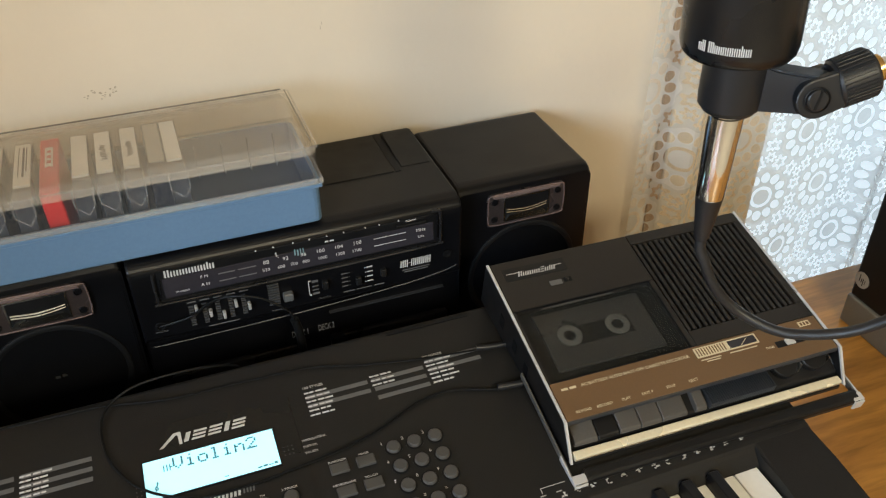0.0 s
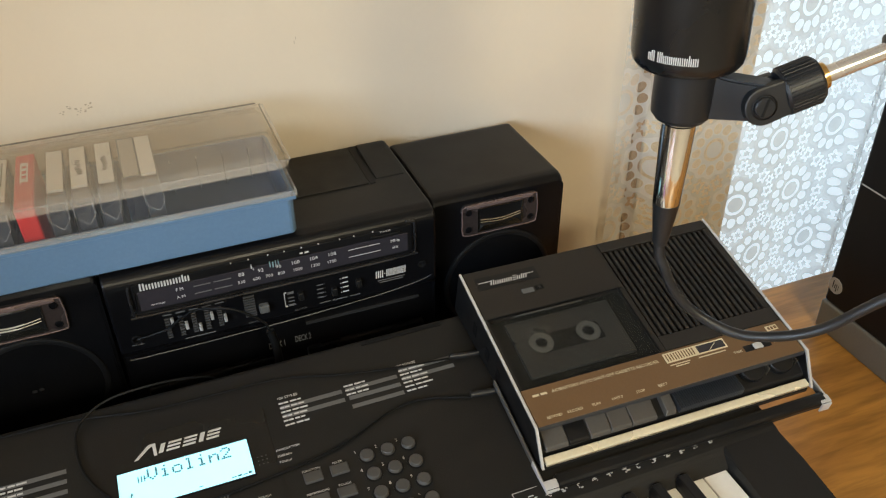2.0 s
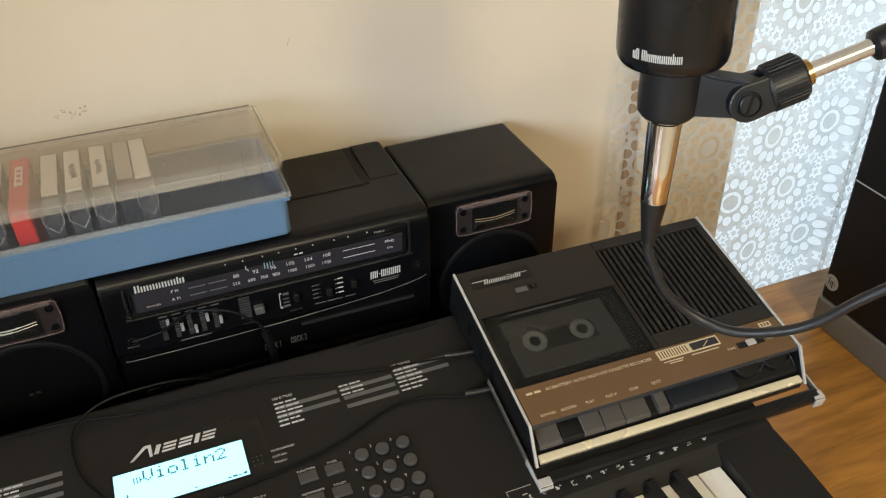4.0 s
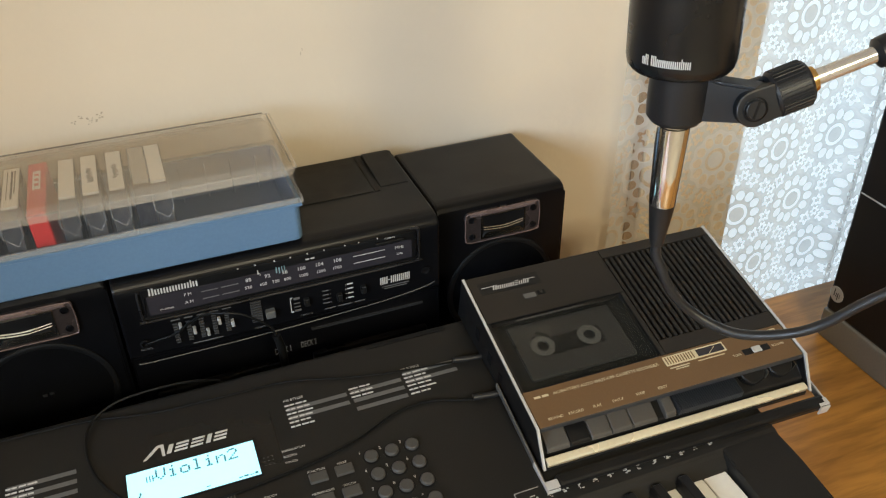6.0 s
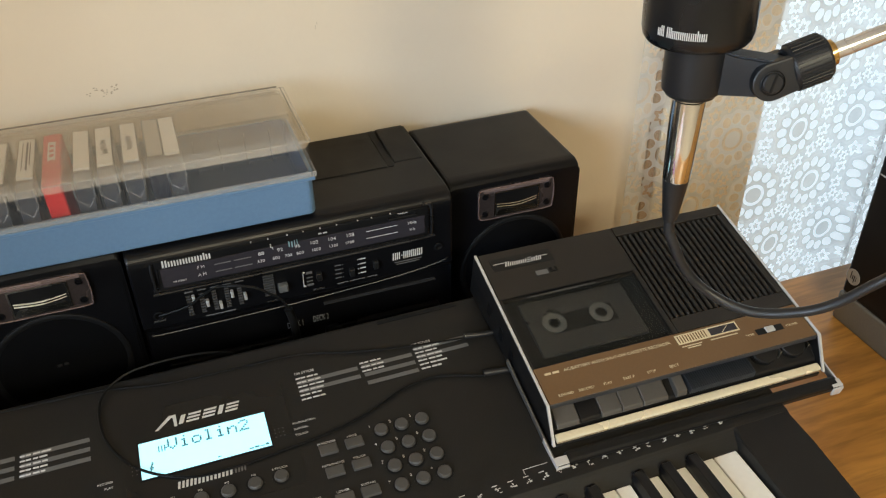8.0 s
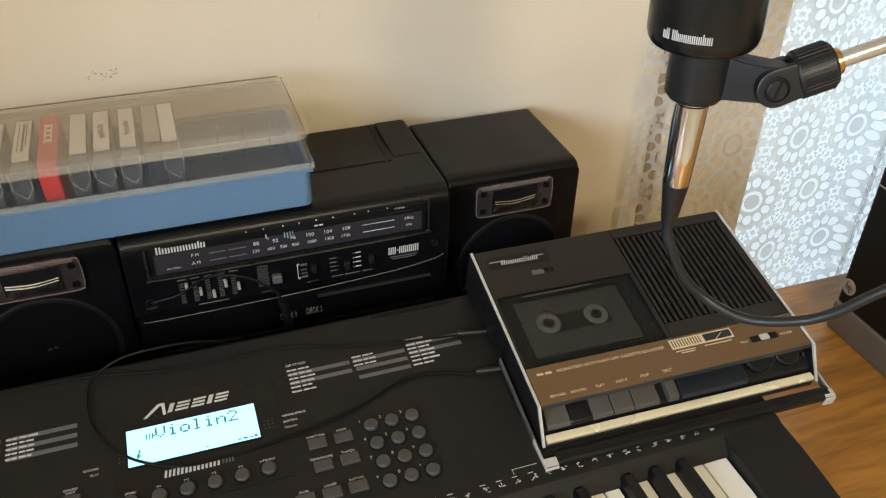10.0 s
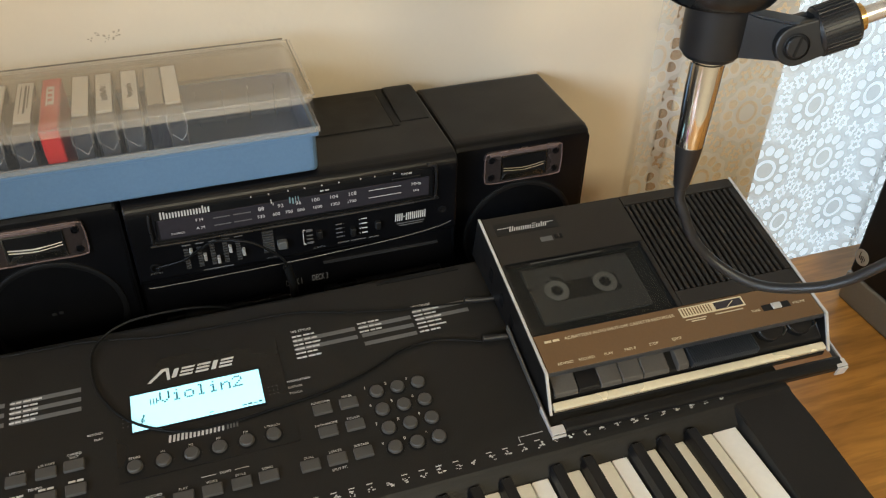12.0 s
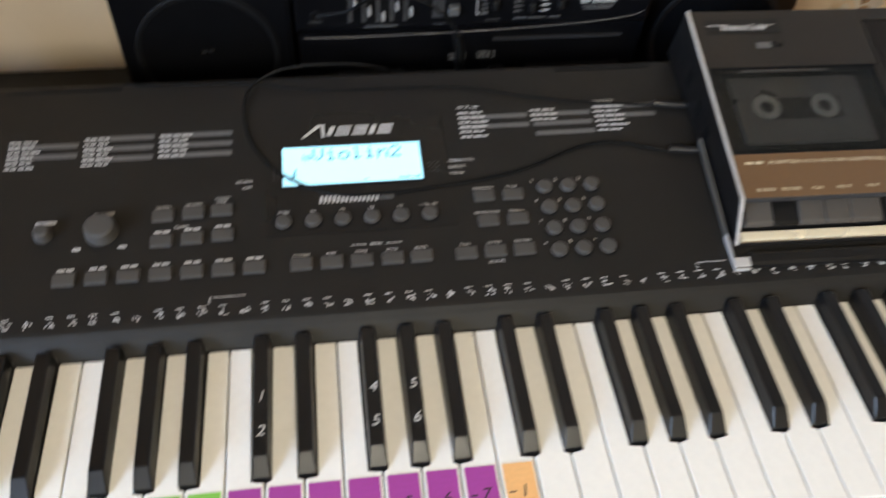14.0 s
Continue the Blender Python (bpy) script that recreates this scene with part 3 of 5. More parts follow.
panel_slab("display_surround", 0.026, 0.163, 0.080, 0.195, 0.0006, M_BEZEL)
lcd = panel_slab("display", 0.0385, 0.1430, 0.1235, 0.1610, 0.0010, M_LCD, label="lit pale cyan display")
lcd_m = Matrix.Translation((0, 0, 0.0013))
rim = bmesh.new()
for q in ((-0.0535, 0.0535, 0.0186, 0.0198), (-0.0535, 0.0535, -0.0198, -0.0186), (-0.0535, -0.0522, -0.0186, 0.0186), (0.0522, 0.0535, -0.0186, 0.0186)):
    box(q[0], q[1], q[2], q[3], -0.0005, 0.0014, bm=rim)
part("display_rim", rim, M_KB_DARK, lcd, local=True)
DOTS = {"V": "10001 10001 10001 10001 10001 01010 00100", "i": "00100 00000 01100 00100 00100 00100 01110", "o": "00000 00000 01110 10001 10001 10001 01110",
        "l": "01100 00100 00100 00100 00100 00100 01110", "n": "00000 00000 10110 11001 10001 10001 10001", "2": "01110 10001 00001 00010 00100 01000 11111"}
for c, sign in enumerate("Violin2"):
    cell = bmesh.new()
    for r, line in enumerate(DOTS[sign].split()):
        for q, on in enumerate(line):
            if on == "1":
                box(0.00165 * q, 0.00165 * q + 0.00145, -0.00165 * r, -0.00165 * r + 0.00145, 0, 0.0001, bm=cell)
    part("display_letter", cell, M_LCD_INK, lcd, local=True, at=lcd_m @ Matrix.Translation((-0.0295 + 0.0098 * c, 0.0145, 0)))
bars([(-0.0370, -0.0362, 0.005, 0.011), (-0.0345, -0.0337, 0.005, 0.011), (-0.0322, -0.0298, 0.0075, 0.0083), (-0.0322, -0.0314, 0.005, 0.011)], lcd_m, M_LCD_INK, lcd, "display_marks")
clef = bmesh.new()
tube([(-0.0440, -0.0128, 0), (-0.0452, -0.0120, 0), (-0.0440, -0.0105, 0), (-0.0434, -0.006, 0), (-0.0430, -0.0035, 0), (-0.0424, -0.0050, 0), (-0.0450, -0.0085, 0), (-0.0436, -0.0104, 0), (-0.0424, -0.0090, 0), (-0.0440, -0.0080, 0)], 0.00035, 6, 6, clef)
part("treble_clef", clef, M_LCD_INK, lcd, local=True, at=lcd_m)
bars([(0.034, 0.0375, -0.0165, -0.0155), (0.0385, 0.042, -0.0165, -0.0150), (0.043, 0.0465, -0.0165, -0.0158), (0.0475, 0.050, -0.0165, -0.0145), (0.008, 0.011, -0.0160, -0.0153)], lcd_m, M_LCD_INK, lcd, "display_marks")

# maker's mark: a long slanted peak followed by five plain slanted shapes
mark = bmesh.new()
prism([(0, 0), (0.003, 0), (0.0140, 0.0100), (0.0155, 0.0100), (0.0160, 0), (0.0185, 0), (0.0182, 0.0128), (0.0125, 0.0128)], "z", 0, 0.00015, bm=mark)
part("logo_shape", mark, M_PRINT, kb, local=True, at=on_panel(0.053, 0.1700, 0.0008))
logo_blocks("lSSlS", 0.052, 0.0092, 0.35, on_panel(0.0725, 0.1712, 0.0008), M_PRINT, kb, 0.0021)
logo_blocks("CCCCCCC", 0.044, 0.0066, 0.15, on_panel(0.0645, 0.1065, 0.0008), M_PRINT, kb, 0.0013)
logo_blocks("CC", 0.010, 0.0060, 0.10, on_panel(0.1095, 0.1070, 0.0008), M_PRINT_DIM, kb, 0.0008)


def round_button(name, r, h):
    return mesh_of(name, lathe([(r + 0.0008, 0), (r + 0.0008, 0.0004), (r, 0.0005), (r, h - 0.0008), (r - 0.0008, h), (0, h)], n=20), M_BUTTON, False)


def ring_mesh(name, r):
    return mesh_of(name, lathe([(r + 0.0016, 0.0001), (r + 0.0016, 0.0004), (r, 0.0005)], n=20), M_KB_DARK)


num_me, mem_me = round_button("number_button", 0.0058, 0.0035), round_button("memory_button", 0.0056, 0.0030)
gap_me = ring_mesh("button_gap", 0.0060)
DIGITS = ("1", "2", "3", "4", "5", "6", "7", "8", "9", "v", "0", "^")


def put_piece(name, me, x, y, lift=0.0):
    ob = new(name, me)
    ob.parent = kb
    ob.matrix_basis = on_panel(x, y, lift)
    return ob


for k in range(12):
    bx, by = 0.233 + 0.0181 * (k % 3), 0.1095 - 0.0190 * (k // 3)
    put_piece("number_button", num_me, bx, by)
    put_piece("button_gap", gap_me, bx, by)
    lettering(DIGITS[k], 0.0042, on_panel(bx - 0.0085, by + 0.0068), M_PRINT, kb)
for k, word in enumerate(("STORE", "M1", "M2", "M3", "M4", "1-TOUCH")):
    bx = 0.0385 + 0.0211 * k
    put_piece("memory_button", mem_me, bx, 0.0915, 0.0006)
    put_piece("button_gap", gap_me, bx, 0.0915, 0.0006)
    lettering(word, 0.0029, on_panel(bx, 0.1000, 0.0008), M_PRINT, kb)
sq_me = mesh_of("square_button", box(-0.0075, 0.0075, -0.0048, 0.0048, -0.001, 0.0026, 0.0008, 2), M_BUTTON)
BUTTONS = [(0.186, 0.1045, "FUNCTION"), (0.208, 0.1045, "MIXER"), (0.186, 0.082, "METRONOME"), (0.208, 0.082, "TOUCH"),
           (0.166, 0.055, "DUAL"), (0.187, 0.055, "LOWER"), (0.208, 0.055, "SUSTAIN"), (0.134, 0.055, "SONG"), (0.1135, 0.055, "STYLE"), (0.092, 0.055, "VOICE"),
           (0.071, 0.055, "PLAY"), (0.050, 0.055, "RECORD"), (0.018, 0.055, ""), (-0.003, 0.055, ""), (-0.024, 0.055, ""), (-0.045, 0.055, ""), (-0.066, 0.055, ""), (-0.087, 0.055, ""), (-0.108, 0.055, ""),
           (-0.046, 0.104, "LESSON"), (-0.025, 0.105, "L/R PART"), (-0.005, 0.106, "CHORD\nDICT"), (-0.046, 0.082, ""), (-0.025, 0.083, ""), (-0.004, 0.084, "")]
for bx, by, word in BUTTONS:
    put_piece("square_button", sq_me, bx, by)
    if word:
        lettering(word, 0.0030, on_panel(bx, by + 0.0078 + (0.0018 if "\n" in word else 0)), M_PRINT, kb)
    else:
        bars([(-0.0055, -0.0005, -0.0009, 0.0009), (0.0005, 0.0052, -0.0009, 0.0009)], on_panel(bx, by + 0.0082), M_PRINT, kb)
lettering("SPLIT PT.", 0.0031, on_panel(0.187, 0.0465), M_PRINT, kb)
lettering("DEMO", 0.0030, on_panel(0.103, 0.0685), M_PRINT, kb)
bars([(-0.018, -0.007, -0.0002, 0.0002), (0.007, 0.018, -0.0002, 0.0002)], on_panel(0.103, 0.0685), M_PRINT, kb)
lettering("TEMPO", 0.0032, on_panel(-0.033, 0.0935), M_PRINT, kb)
for k, word in enumerate(("MODULATION", "SUSTAIN", "TOUCH")):
    lettering(word, 0.0030, on_panel(0.1635, 0.1405 - 0.0062 * k), M_PRINT, kb, align="LEFT")
for k, word in enumerate(("RECORD", "PLAY")):
    lettering(word, 0.0030, on_panel(0.0165, 0.1310 - 0.0055 * k), M_PRINT, kb, align="RIGHT")
dots = bmesh.new()
for sx in (0.0315, 0.1475):
    for k in range(3):
        for q in range(3):
            box(sx + 0.0035 * q, sx + 0.0035 * q + 0.0008, -0.004 * k, -0.004 * k + 0.0008, 0, 0.0001, bm=dots)
tagged(part("print_dots", dots, M_PRINT_DIM, kb, local=True, at=on_panel(0, 0.1385, 0.0009)), kind="stuff")

# style and voice lists: one heading that can be read, lines of small print with grey rules
lettering("100 STYLES", 0.0038, on_panel(0.1765, 0.1945), M_PRINT, kb, align="LEFT")


def print_list(x, y, n, wide):
    rows = []
    for k in range(n):
        a = -0.0050 * k
        rows.append((0, 0.0038, a - 0.0009, a + 0.0008))
        rows.append((0.0044, 0.0085, a - 0.0009, a + 0.0008))
        split = wide * (0.3 + 0.2 * random.random())
        rows.append((0.0100, 0.0100 + split, a - 0.0009, a + 0.0008))
        rows.append((0.0108 + split, 0.0108 + split + wide * (0.2 + 0.4 * random.random()), a - 0.0009, a + 0.0008))
    bars(rows, on_panel(x, y), M_PRINT, kb, "print_list")


def grey_rules(x, y, n, wide):
    bars([(0, wide, -0.0100 * k - 0.0022, -0.0100 * k + 0.0022) for k in range(n)], on_panel(x, y, 0.0001), M_PRINT_DIM, kb, "grey_rule")


print_list(0.177, 0.1885, 6, 0.013)
print_list(0.236, 0.1880, 3, 0.013)
lettering("100 SONGS", 0.0038, on_panel(0.2875, 0.1945), M_PRINT, kb, align="LEFT")
print_list(0.288, 0.1885, 6, 0.016)
grey_rules(0.178, 0.1835, 2, 0.055)
grey_rules(0.237, 0.1835, 3, 0.048)
grey_rules(0.289, 0.1885, 2, 0.050)
print_list(-0.162, 0.1800, 6, 0.012)
print_list(-0.108, 0.1800, 6, 0.011)
print_list(-0.053, 0.1800, 5, 0.013)
grey_rules(-0.160, 0.1750, 2, 0.048)
grey_rules(-0.107, 0.1800, 3, 0.050)
grey_rules(-0.052, 0.1800, 3, 0.053)

# knobs at the left of the panel
for kx, kr, kh in ((-0.087, 0.0105, 0.010), (-0.126, 0.0055, 0.008)):
    part("knob", lathe([(kr + 0.001, 0), (kr + 0.0008, 0.002), (kr, kh - 0.001), (kr - 0.0015, kh), (0, kh)], on_panel(kx, 0.093), 28), M_BUTTON, kb, local=True)
    bars([(-0.007, 0.007, -0.0012, 0.0012)], on_panel(kx, 0.093 + kr + 0.0055), M_PRINT, kb)
bars([(-0.0185, -0.0130, -0.0010, 0.0010), (0.0120, 0.0175, -0.0010, 0.0010)], on_panel(-0.087, 0.0800), M_PRINT, kb)

# a small drum picture over every key, as plain marks
icons = bmesh.new()
for k in range(61):
    ix = X0 + (k + 0.5) * (X1 - X0) / 61
    w = 0.0012 + 0.0012 * random.random()
    for q in range(6):
        ax, ay = ix + (random.random() - 0.5) * 0.005, (random.random() - 0.5) * 0.0045
        box(ax, ax + w * (0.4 + random.random()), ay, ay + 0.0005 + 0.0009 * random.random(), 0, 0.0001, bm=icons)
    if k % 5 < 4:
        box(ix - 0.0024, ix + 0.0024, 0.0048, 0.0056, 0, 0.0001, bm=icons)
tagged(part("drum_icon_print", icons, M_PRINT, kb, local=True, at=on_panel(0, 0.0218)), kind="stuff")
for bx, bw in ((0.330, 0.022), (-0.012, 0.024)):
    part("print_bracket", prism([(bx, 0.0055), (bx + 0.0005, 0.0055), (bx + 0.0005, 0.0100), (bx + bw, 0.0100), (bx + bw, 0.0105), (bx, 0.0105)], "z", 0, 0.0001), M_PRINT, kb, local=True, at=on_panel(0, 0.0235))

# white keys: six cut shapes and the plain last one, shared between the octaves
CUTS = {0: (0.0, 0.0090), 1: (0.0048, 0.0048), 2: (0.0090, 0.0), 3: (0.0, 0.0096), 4: (0.0040, 0.0068), 5: (0.0068, 0.0040), 6: (0.0096, 0.0)}
BLACK_Y = -0.0925


def white_key(cut):
    l, r, g, w = cut[0], cut[1], 0.00055, KP
    pts = [(g, -0.1425), (w - g, -0.1425)]
    if r:
        pts += [(w - g, BLACK_Y - 0.0015), (w - r, BLACK_Y - 0.0015), (w - r, 0.004)]
    else:
        pts += [(w - g, 0.004)]
    if l:
        pts += [(l, 0.004), (l, BLACK_Y - 0.0015), (g, BLACK_Y - 0.0015)]
    else:
        pts += [(g, 0.004)]
    return mesh_of("white_key", prism(pts, "z", -0.017, 0.0, 0.0006, 1), M_KEY_WHITE)


white_meshes = {k: white_key(v) for k, v in CUTS.items()}
last_key = white_key((0.0, 0.0))
WHITES = {}
for i in range(36):
    me = last_key if i == 35 else white_meshes[i % 7]
    WHITES[i] = piece("white_key", me, kb, KI @ Vector(((i - 14) * KP, 0, KZ)))


def black_key():
    bm = bmesh.new()
    base, top, h = 0.0058, 0.0044, 0.0115
    ring = [[(-base, 0.004, -0.008), (base, 0.004, -0.008), (base, BLACK_Y, -0.008), (-base, BLACK_Y, -0.008)],
            [(-base, 0.004, 0.004), (base, 0.004, 0.004), (base, BLACK_Y, 0.002), (-base, BLACK_Y, 0.002)],
            [(-top, 0.004, h), (top, 0.004, h), (top, BLACK_Y + 0.0110, h - 0.0005), (-top, BLACK_Y + 0.0110, h - 0.0005)]]
    vs = [[bm.verts.new(p) for p in r] for r in ring]
    for a, b in zip(vs, vs[1:]):
        for k in range(4):
            bm.faces.new((a[k], a[(k + 1) % 4], b[(k + 1) % 4], b[k]))
    bm.faces.new(vs[-1])
    bm.faces.new(list(reversed(vs[0])))
    bmesh.ops.bevel(bm, geom=list(bm.edges), offset=0.0007, segments=1, affect="EDGES")
    return mesh_of("black_key", bm, M_KEY_BLACK)


black_me = black_key()
SHIFT = {0: -0.0018, 1: 0.0018, 3: -0.0022, 4: 0.0, 5: 0.0022}
BLACKS = {}
for i in range(35):
    if i % 7 in SHIFT:
        BLACKS[i] = piece("black_key", black_me, kb, KI @ Vector(((i + 1 - 14) * KP + SHIFT[i % 7], 0, KZ)))

# note stickers on the keys and handwritten figures
sticker_bm = lambda: box(0.0022, KP - 0.0022, -0.1400, -0.0975, 0.0, 0.00012)
margin_me = mesh_of("sticker_margin", box(0.0012, KP - 0.0012, -0.1410, -0.0962, -0.0001, 0.00006), M_CARD)
sticker_me = {c: mesh_of("note_sticker", sticker_bm(), m) for c, m in (("green", M_GREEN), ("purple", M_PURPLE), ("orange", M_ORANGE))}
for i in range(10, 22):
    c = "green" if i < 14 else "purple" if i < 21 else "orange"
    piece("sticker_margin", margin_me, WHITES[i], (0, 0, 0.0001))
    st = piece("note_sticker", sticker_me[c], WHITES[i], (0, 0, 0.0002), c + " paper note sticker")
    if i >= 14:
        word = str((i - 14) % 7 + 1)
        lettering(word, 0.011, Matrix.Translation((KP * 0.55, -0.116, 0.0004)), M_INK, WHITES[i], "sticker_figure", slant=0.2)
        bars([(0.004, 0.008, -0.1165, -0.1155)], Matrix.Translation((0, 0, 0.0004)), M_INK, WHITES[i], "sticker_dash")
for i, (a, b) in {14: ("1", "2"), 17: ("4", "5"), 18: ("5", "6")}.items():
    for word, wy in ((a, -0.042), (b, -0.066)):
        lettering(word, 0.0105, Matrix.Translation((0.0, wy, 0.0118)), M_PRINT, BLACKS[i], "chalk_figure", slant=0.25)

# ---------------------------------------------------------------- radio cassette player with its two speakers
radio = thing("portable_stereo", pose(0.215, 0.43, SHELF_Z), "black radio cassette player with detachable speakers, standing behind the keyboard", "stereo")
RF, RT = 0.330, 1.117


def facing(x, z, y=RF, lift=0.0004):
    """A place on a front that looks towards -y, in the stereo's own coordinates."""
    return radio.matrix_basis.inverted() @ pose(x, y - lift, z, 90, 0, 0)


prof = [(0.500, SHELF_Z + 0.002), (0.500, RT - 0.004), (0.496, RT), (RF + 0.016, RT), (RF + 0.006, RT - 0.0025), (RF + 0.001, RT - 0.008), (RF, RT - 0.014), (RF + 0.002, 1.026), (RF + 0.010, 1.018), (RF + 0.012, SHELF_Z + 0.002)]
main = part("main_unit", prism(prof, "x", 0.051, 0.381, 0.0025, 2), M_BOOM, radio)
part("top_plate", box(0.075, 0.333, 0.405, 0.478, RT - 0.001, RT + 0.0012, 0.0006, 1), M_BOOM_TOP, main)
part("handle_block", prism([(0.412, RT - 0.001), (0.412, RT + 0.0008), (0.440, RT + 0.0030), (0.484, RT + 0.0052), (0.490, RT + 0.004), (0.490, RT - 0.001)], "x", 0.343, 0.3760, 0.0012, 2), M_BOOM_TOP, main)
part("handle_groove", box(0.3345, 0.3405, 0.405, 0.494, RT - 0.001, RT + 0.0006), M_KB_DARK, main)
part("dial_recess", box(0.076, 0.353, RF - 0.0008, RF + 0.004, 1.0715, 1.1055, 0.0004, 1), M_KB_DARK, main)
part("dial_strip", box(0.080, 0.349, RF - 0.0014, RF + 0.003, 1.0745, 1.0965, 0.0003, 1), M_BOOM_GLOSS, main, "smoky grey tuning dial")
rim = bmesh.new()
tube([(0.078, RF - 0.0006, 1.097), (0.077, RF - 0.0006, 1.078), (0.080, RF - 0.0006, 1.0715), (0.20, RF - 0.0006, 1.0708), (0.345, RF - 0.0006, 1.0712), (0.3525, RF - 0.0006, 1.076), (0.3535, RF - 0.0006, 1.104)], 0.0008, 8, 8, rim)
part("dial_rim", rim, M_BOOM, main, smooth=True)
bezel = bmesh.new()
loop = [(0.0735, 1.1040), (0.0725, 1.0980), (0.0725, 1.0740), (0.0750, 1.0690), (0.0800, 1.0678), (0.215, 1.0670), (0.348, 1.0678), (0.3545, 1.0700), (0.3568, 1.0750), (0.3570, 1.1040), (0.3540, 1.1085), (0.3480, 1.1095)]
tube([(lx, RF - 0.0002, lz) for lx, lz in loop], 0.0016, 8, 6, bezel)
part("dial_bezel", bezel, M_BOOM_EDGE, main, smooth=True)
part("tuning_wheel", box(0.309, 0.340, RF - 0.004, RF, 1.0985, 1.1020, 0.0012, 2), M_KB_DARK, main)
D = 0.0017
logo_blocks("Cxxxxxxlx", 0.047, 0.0082, 0.03, facing(0.083, 1.0978, lift=0.0012), M_PRINT, main, 0.0014)
for word, wx, wz in (("F M", 0.118, 1.0905), ("A M", 0.118, 1.0815)):
    lettering(word, 0.0048, facing(wx, wz, lift=D), M_PRINT, main)
lettering("FM STEREO", 0.0026, facing(0.0965, 1.0795, lift=D), M_PRINT, main)
for word, wx in (("88", 0.177), ("92", 0.196), ("96", 0.2135), ("100", 0.2305), ("104", 0.249), ("108", 0.268)):
    lettering(word, 0.0060, facing(wx, 1.0912, lift=D), M_PRINT, main)
for word, wx in (("530", 0.176), ("600", 0.191), ("700", 0.2035), ("800", 0.2155), ("1000", 0.232), ("1300", 0.250), ("1700", 0.267)):
    lettering(word, 0.0050, facing(wx, 1.0825, lift=D), M_PRINT, main)
lettering("MHz", 0.0052, facing(0.335, 1.0905, lift=D), M_PRINT, main)
lettering("kHz", 0.0040, facing(0.335, 1.0825, lift=D), M_PRINT, main)
lettering("TUNING", 0.0030, facing(0.325, 1.1040, lift=0.0012), M_PRINT, main)
bars([(0.0, 0.034, 0.0, 0.0007), (0.0, 0.034, -0.0085, -0.0078)], facing(0.285, 1.0910, lift=D), M_PRINT, main)
bars([(0.0, 0.016, 0.0, 0.0012), (0.019, 0.036, 0.0, 0.0012), (0.0, 0.016, -0.0085, -0.0073), (0.019, 0.036, -0.0085, -0.0073)], facing(0.131, 1.0895, lift=D), M_PRINT_DIM, main)
bars([(0.0, 0.0035, 0.0, 0.0016), (0.0050, 0.0090, 0.0, 0.0016)], facing(0.236, 1.0995, lift=0.0012), M_PRINT, main, "lit_marks")
M_TEAL = surface("pale_teal_scale", (0.18, 0.30, 0.32), 0.5, bump=0)
bars([(0.0, 0.0012, 0.0, 0.007), (0.0028, 0.0042, -0.001, 0.006), (0.0058, 0.0066, 0.0, 0.007), (0.0085, 0.0092, 0.001, 0.007)], facing(0.2050, 1.0925, lift=D + 0.0002), M_TEAL, main, "tuner_needle")
bars([(0.0, 0.0009, 0.0, 0.005), (0.0018, 0.0024, -0.002, 0.001)], facing(0.187, 1.0955, lift=D), M_PRINT, main)
specks = bmesh.new()
for k in range(9):
    sx = 0.165 + 0.018 * k + 0.004 * random.random()
    box(sx, sx + 0.0012, RF - 0.0012, RF, 1.1065 - 0.0008, 1.1065 + 0.0004, bm=specks)
part("scale_specks", specks, M_PRINT, main)

# graphic equaliser, volume slider, switches
lettering("PHONES", 0.0030, facing(0.069, 1.0360), M_PRINT_DIM, main)
part("phones_jack", lathe([(0.0052, 0), (0.0052, 0.001), (0.0036, 0.0012), (0.0028, -0.002), (0, -0.002)], facing(0.069, 1.0425, lift=0), 18), M_KB_DARK, main, local=True)
bars([(0.0 + 0.0125 * k, 0.0085 + 0.0125 * k, 0, 0.0014) for k in range(5)], facing(0.097, 1.0625), M_PRINT_DIM, main)
for k in range(5):
    ex = 0.0975 + 0.0125 * k
    ticks = bmesh.new()
    for q in range(8):
        box(ex + 0.0002, ex + 0.0048, RF - 0.0005, RF + 0.003, 1.0345 + 0.0032 * q, 1.0345 + 0.0032 * q + 0.0011, bm=ticks)
    tagged(part("slider_scale", ticks, M_TICK, main), kind="stuff")
    ez = (1.0545, 1.0460, 1.0400, 1.0505, 1.0440)[k]
    part("equaliser_slider", box(ex + 0.0056, ex + 0.0088, RF - 0.004, RF + 0.003, ez - 0.0036, ez + 0.0036, 0.0006, 1), M_PALE_KNOB, main)
bars([(0.0, 0.030, 0, 0.0014)], facing(0.113, 1.0290), M_PRINT_DIM, main)
ticks = bmesh.new()
for q in range(9):
    box(0.1745, 0.1855, RF - 0.0005, RF + 0.003, 1.0370 + 0.0030 * q, 1.0370 + 0.0030 * q + 0.0013, bm=ticks)
tagged(part("volume_scale", ticks, M_TICK, main), kind="stuff")
part("volume_slider", box(0.1885, 0.1985, RF - 0.005, RF + 0.003, 1.0400, 1.0490, 0.001, 1), M_GREY_KNOB, main)
lettering("VOLUME", 0.0028, facing(0.181, 1.0300), M_PRINT_DIM, main)
sel = bmesh.new()
for q in ((0.2150, 0.2156, 1.0380, 1.0560), (0.2150, 0.2175, 1.0555, 1.0560), (0.2150, 0.2175, 1.0380, 1.0385)):
    box(q[0], q[1], RF - 0.0004, RF + 0.003, q[2], q[3], bm=sel)
part("selector_bracket", sel, M_PRINT, main)
bars([(0, 0.0065, 0.0150, 0.0180), (0, 0.0065, 0.0098, 0.0112), (0, 0.0065, 0.0052, 0.0066), (0, 0.0070, 0.0, 0.0026)], facing(0.2185, 1.0385), M_PRINT_DIM, main)
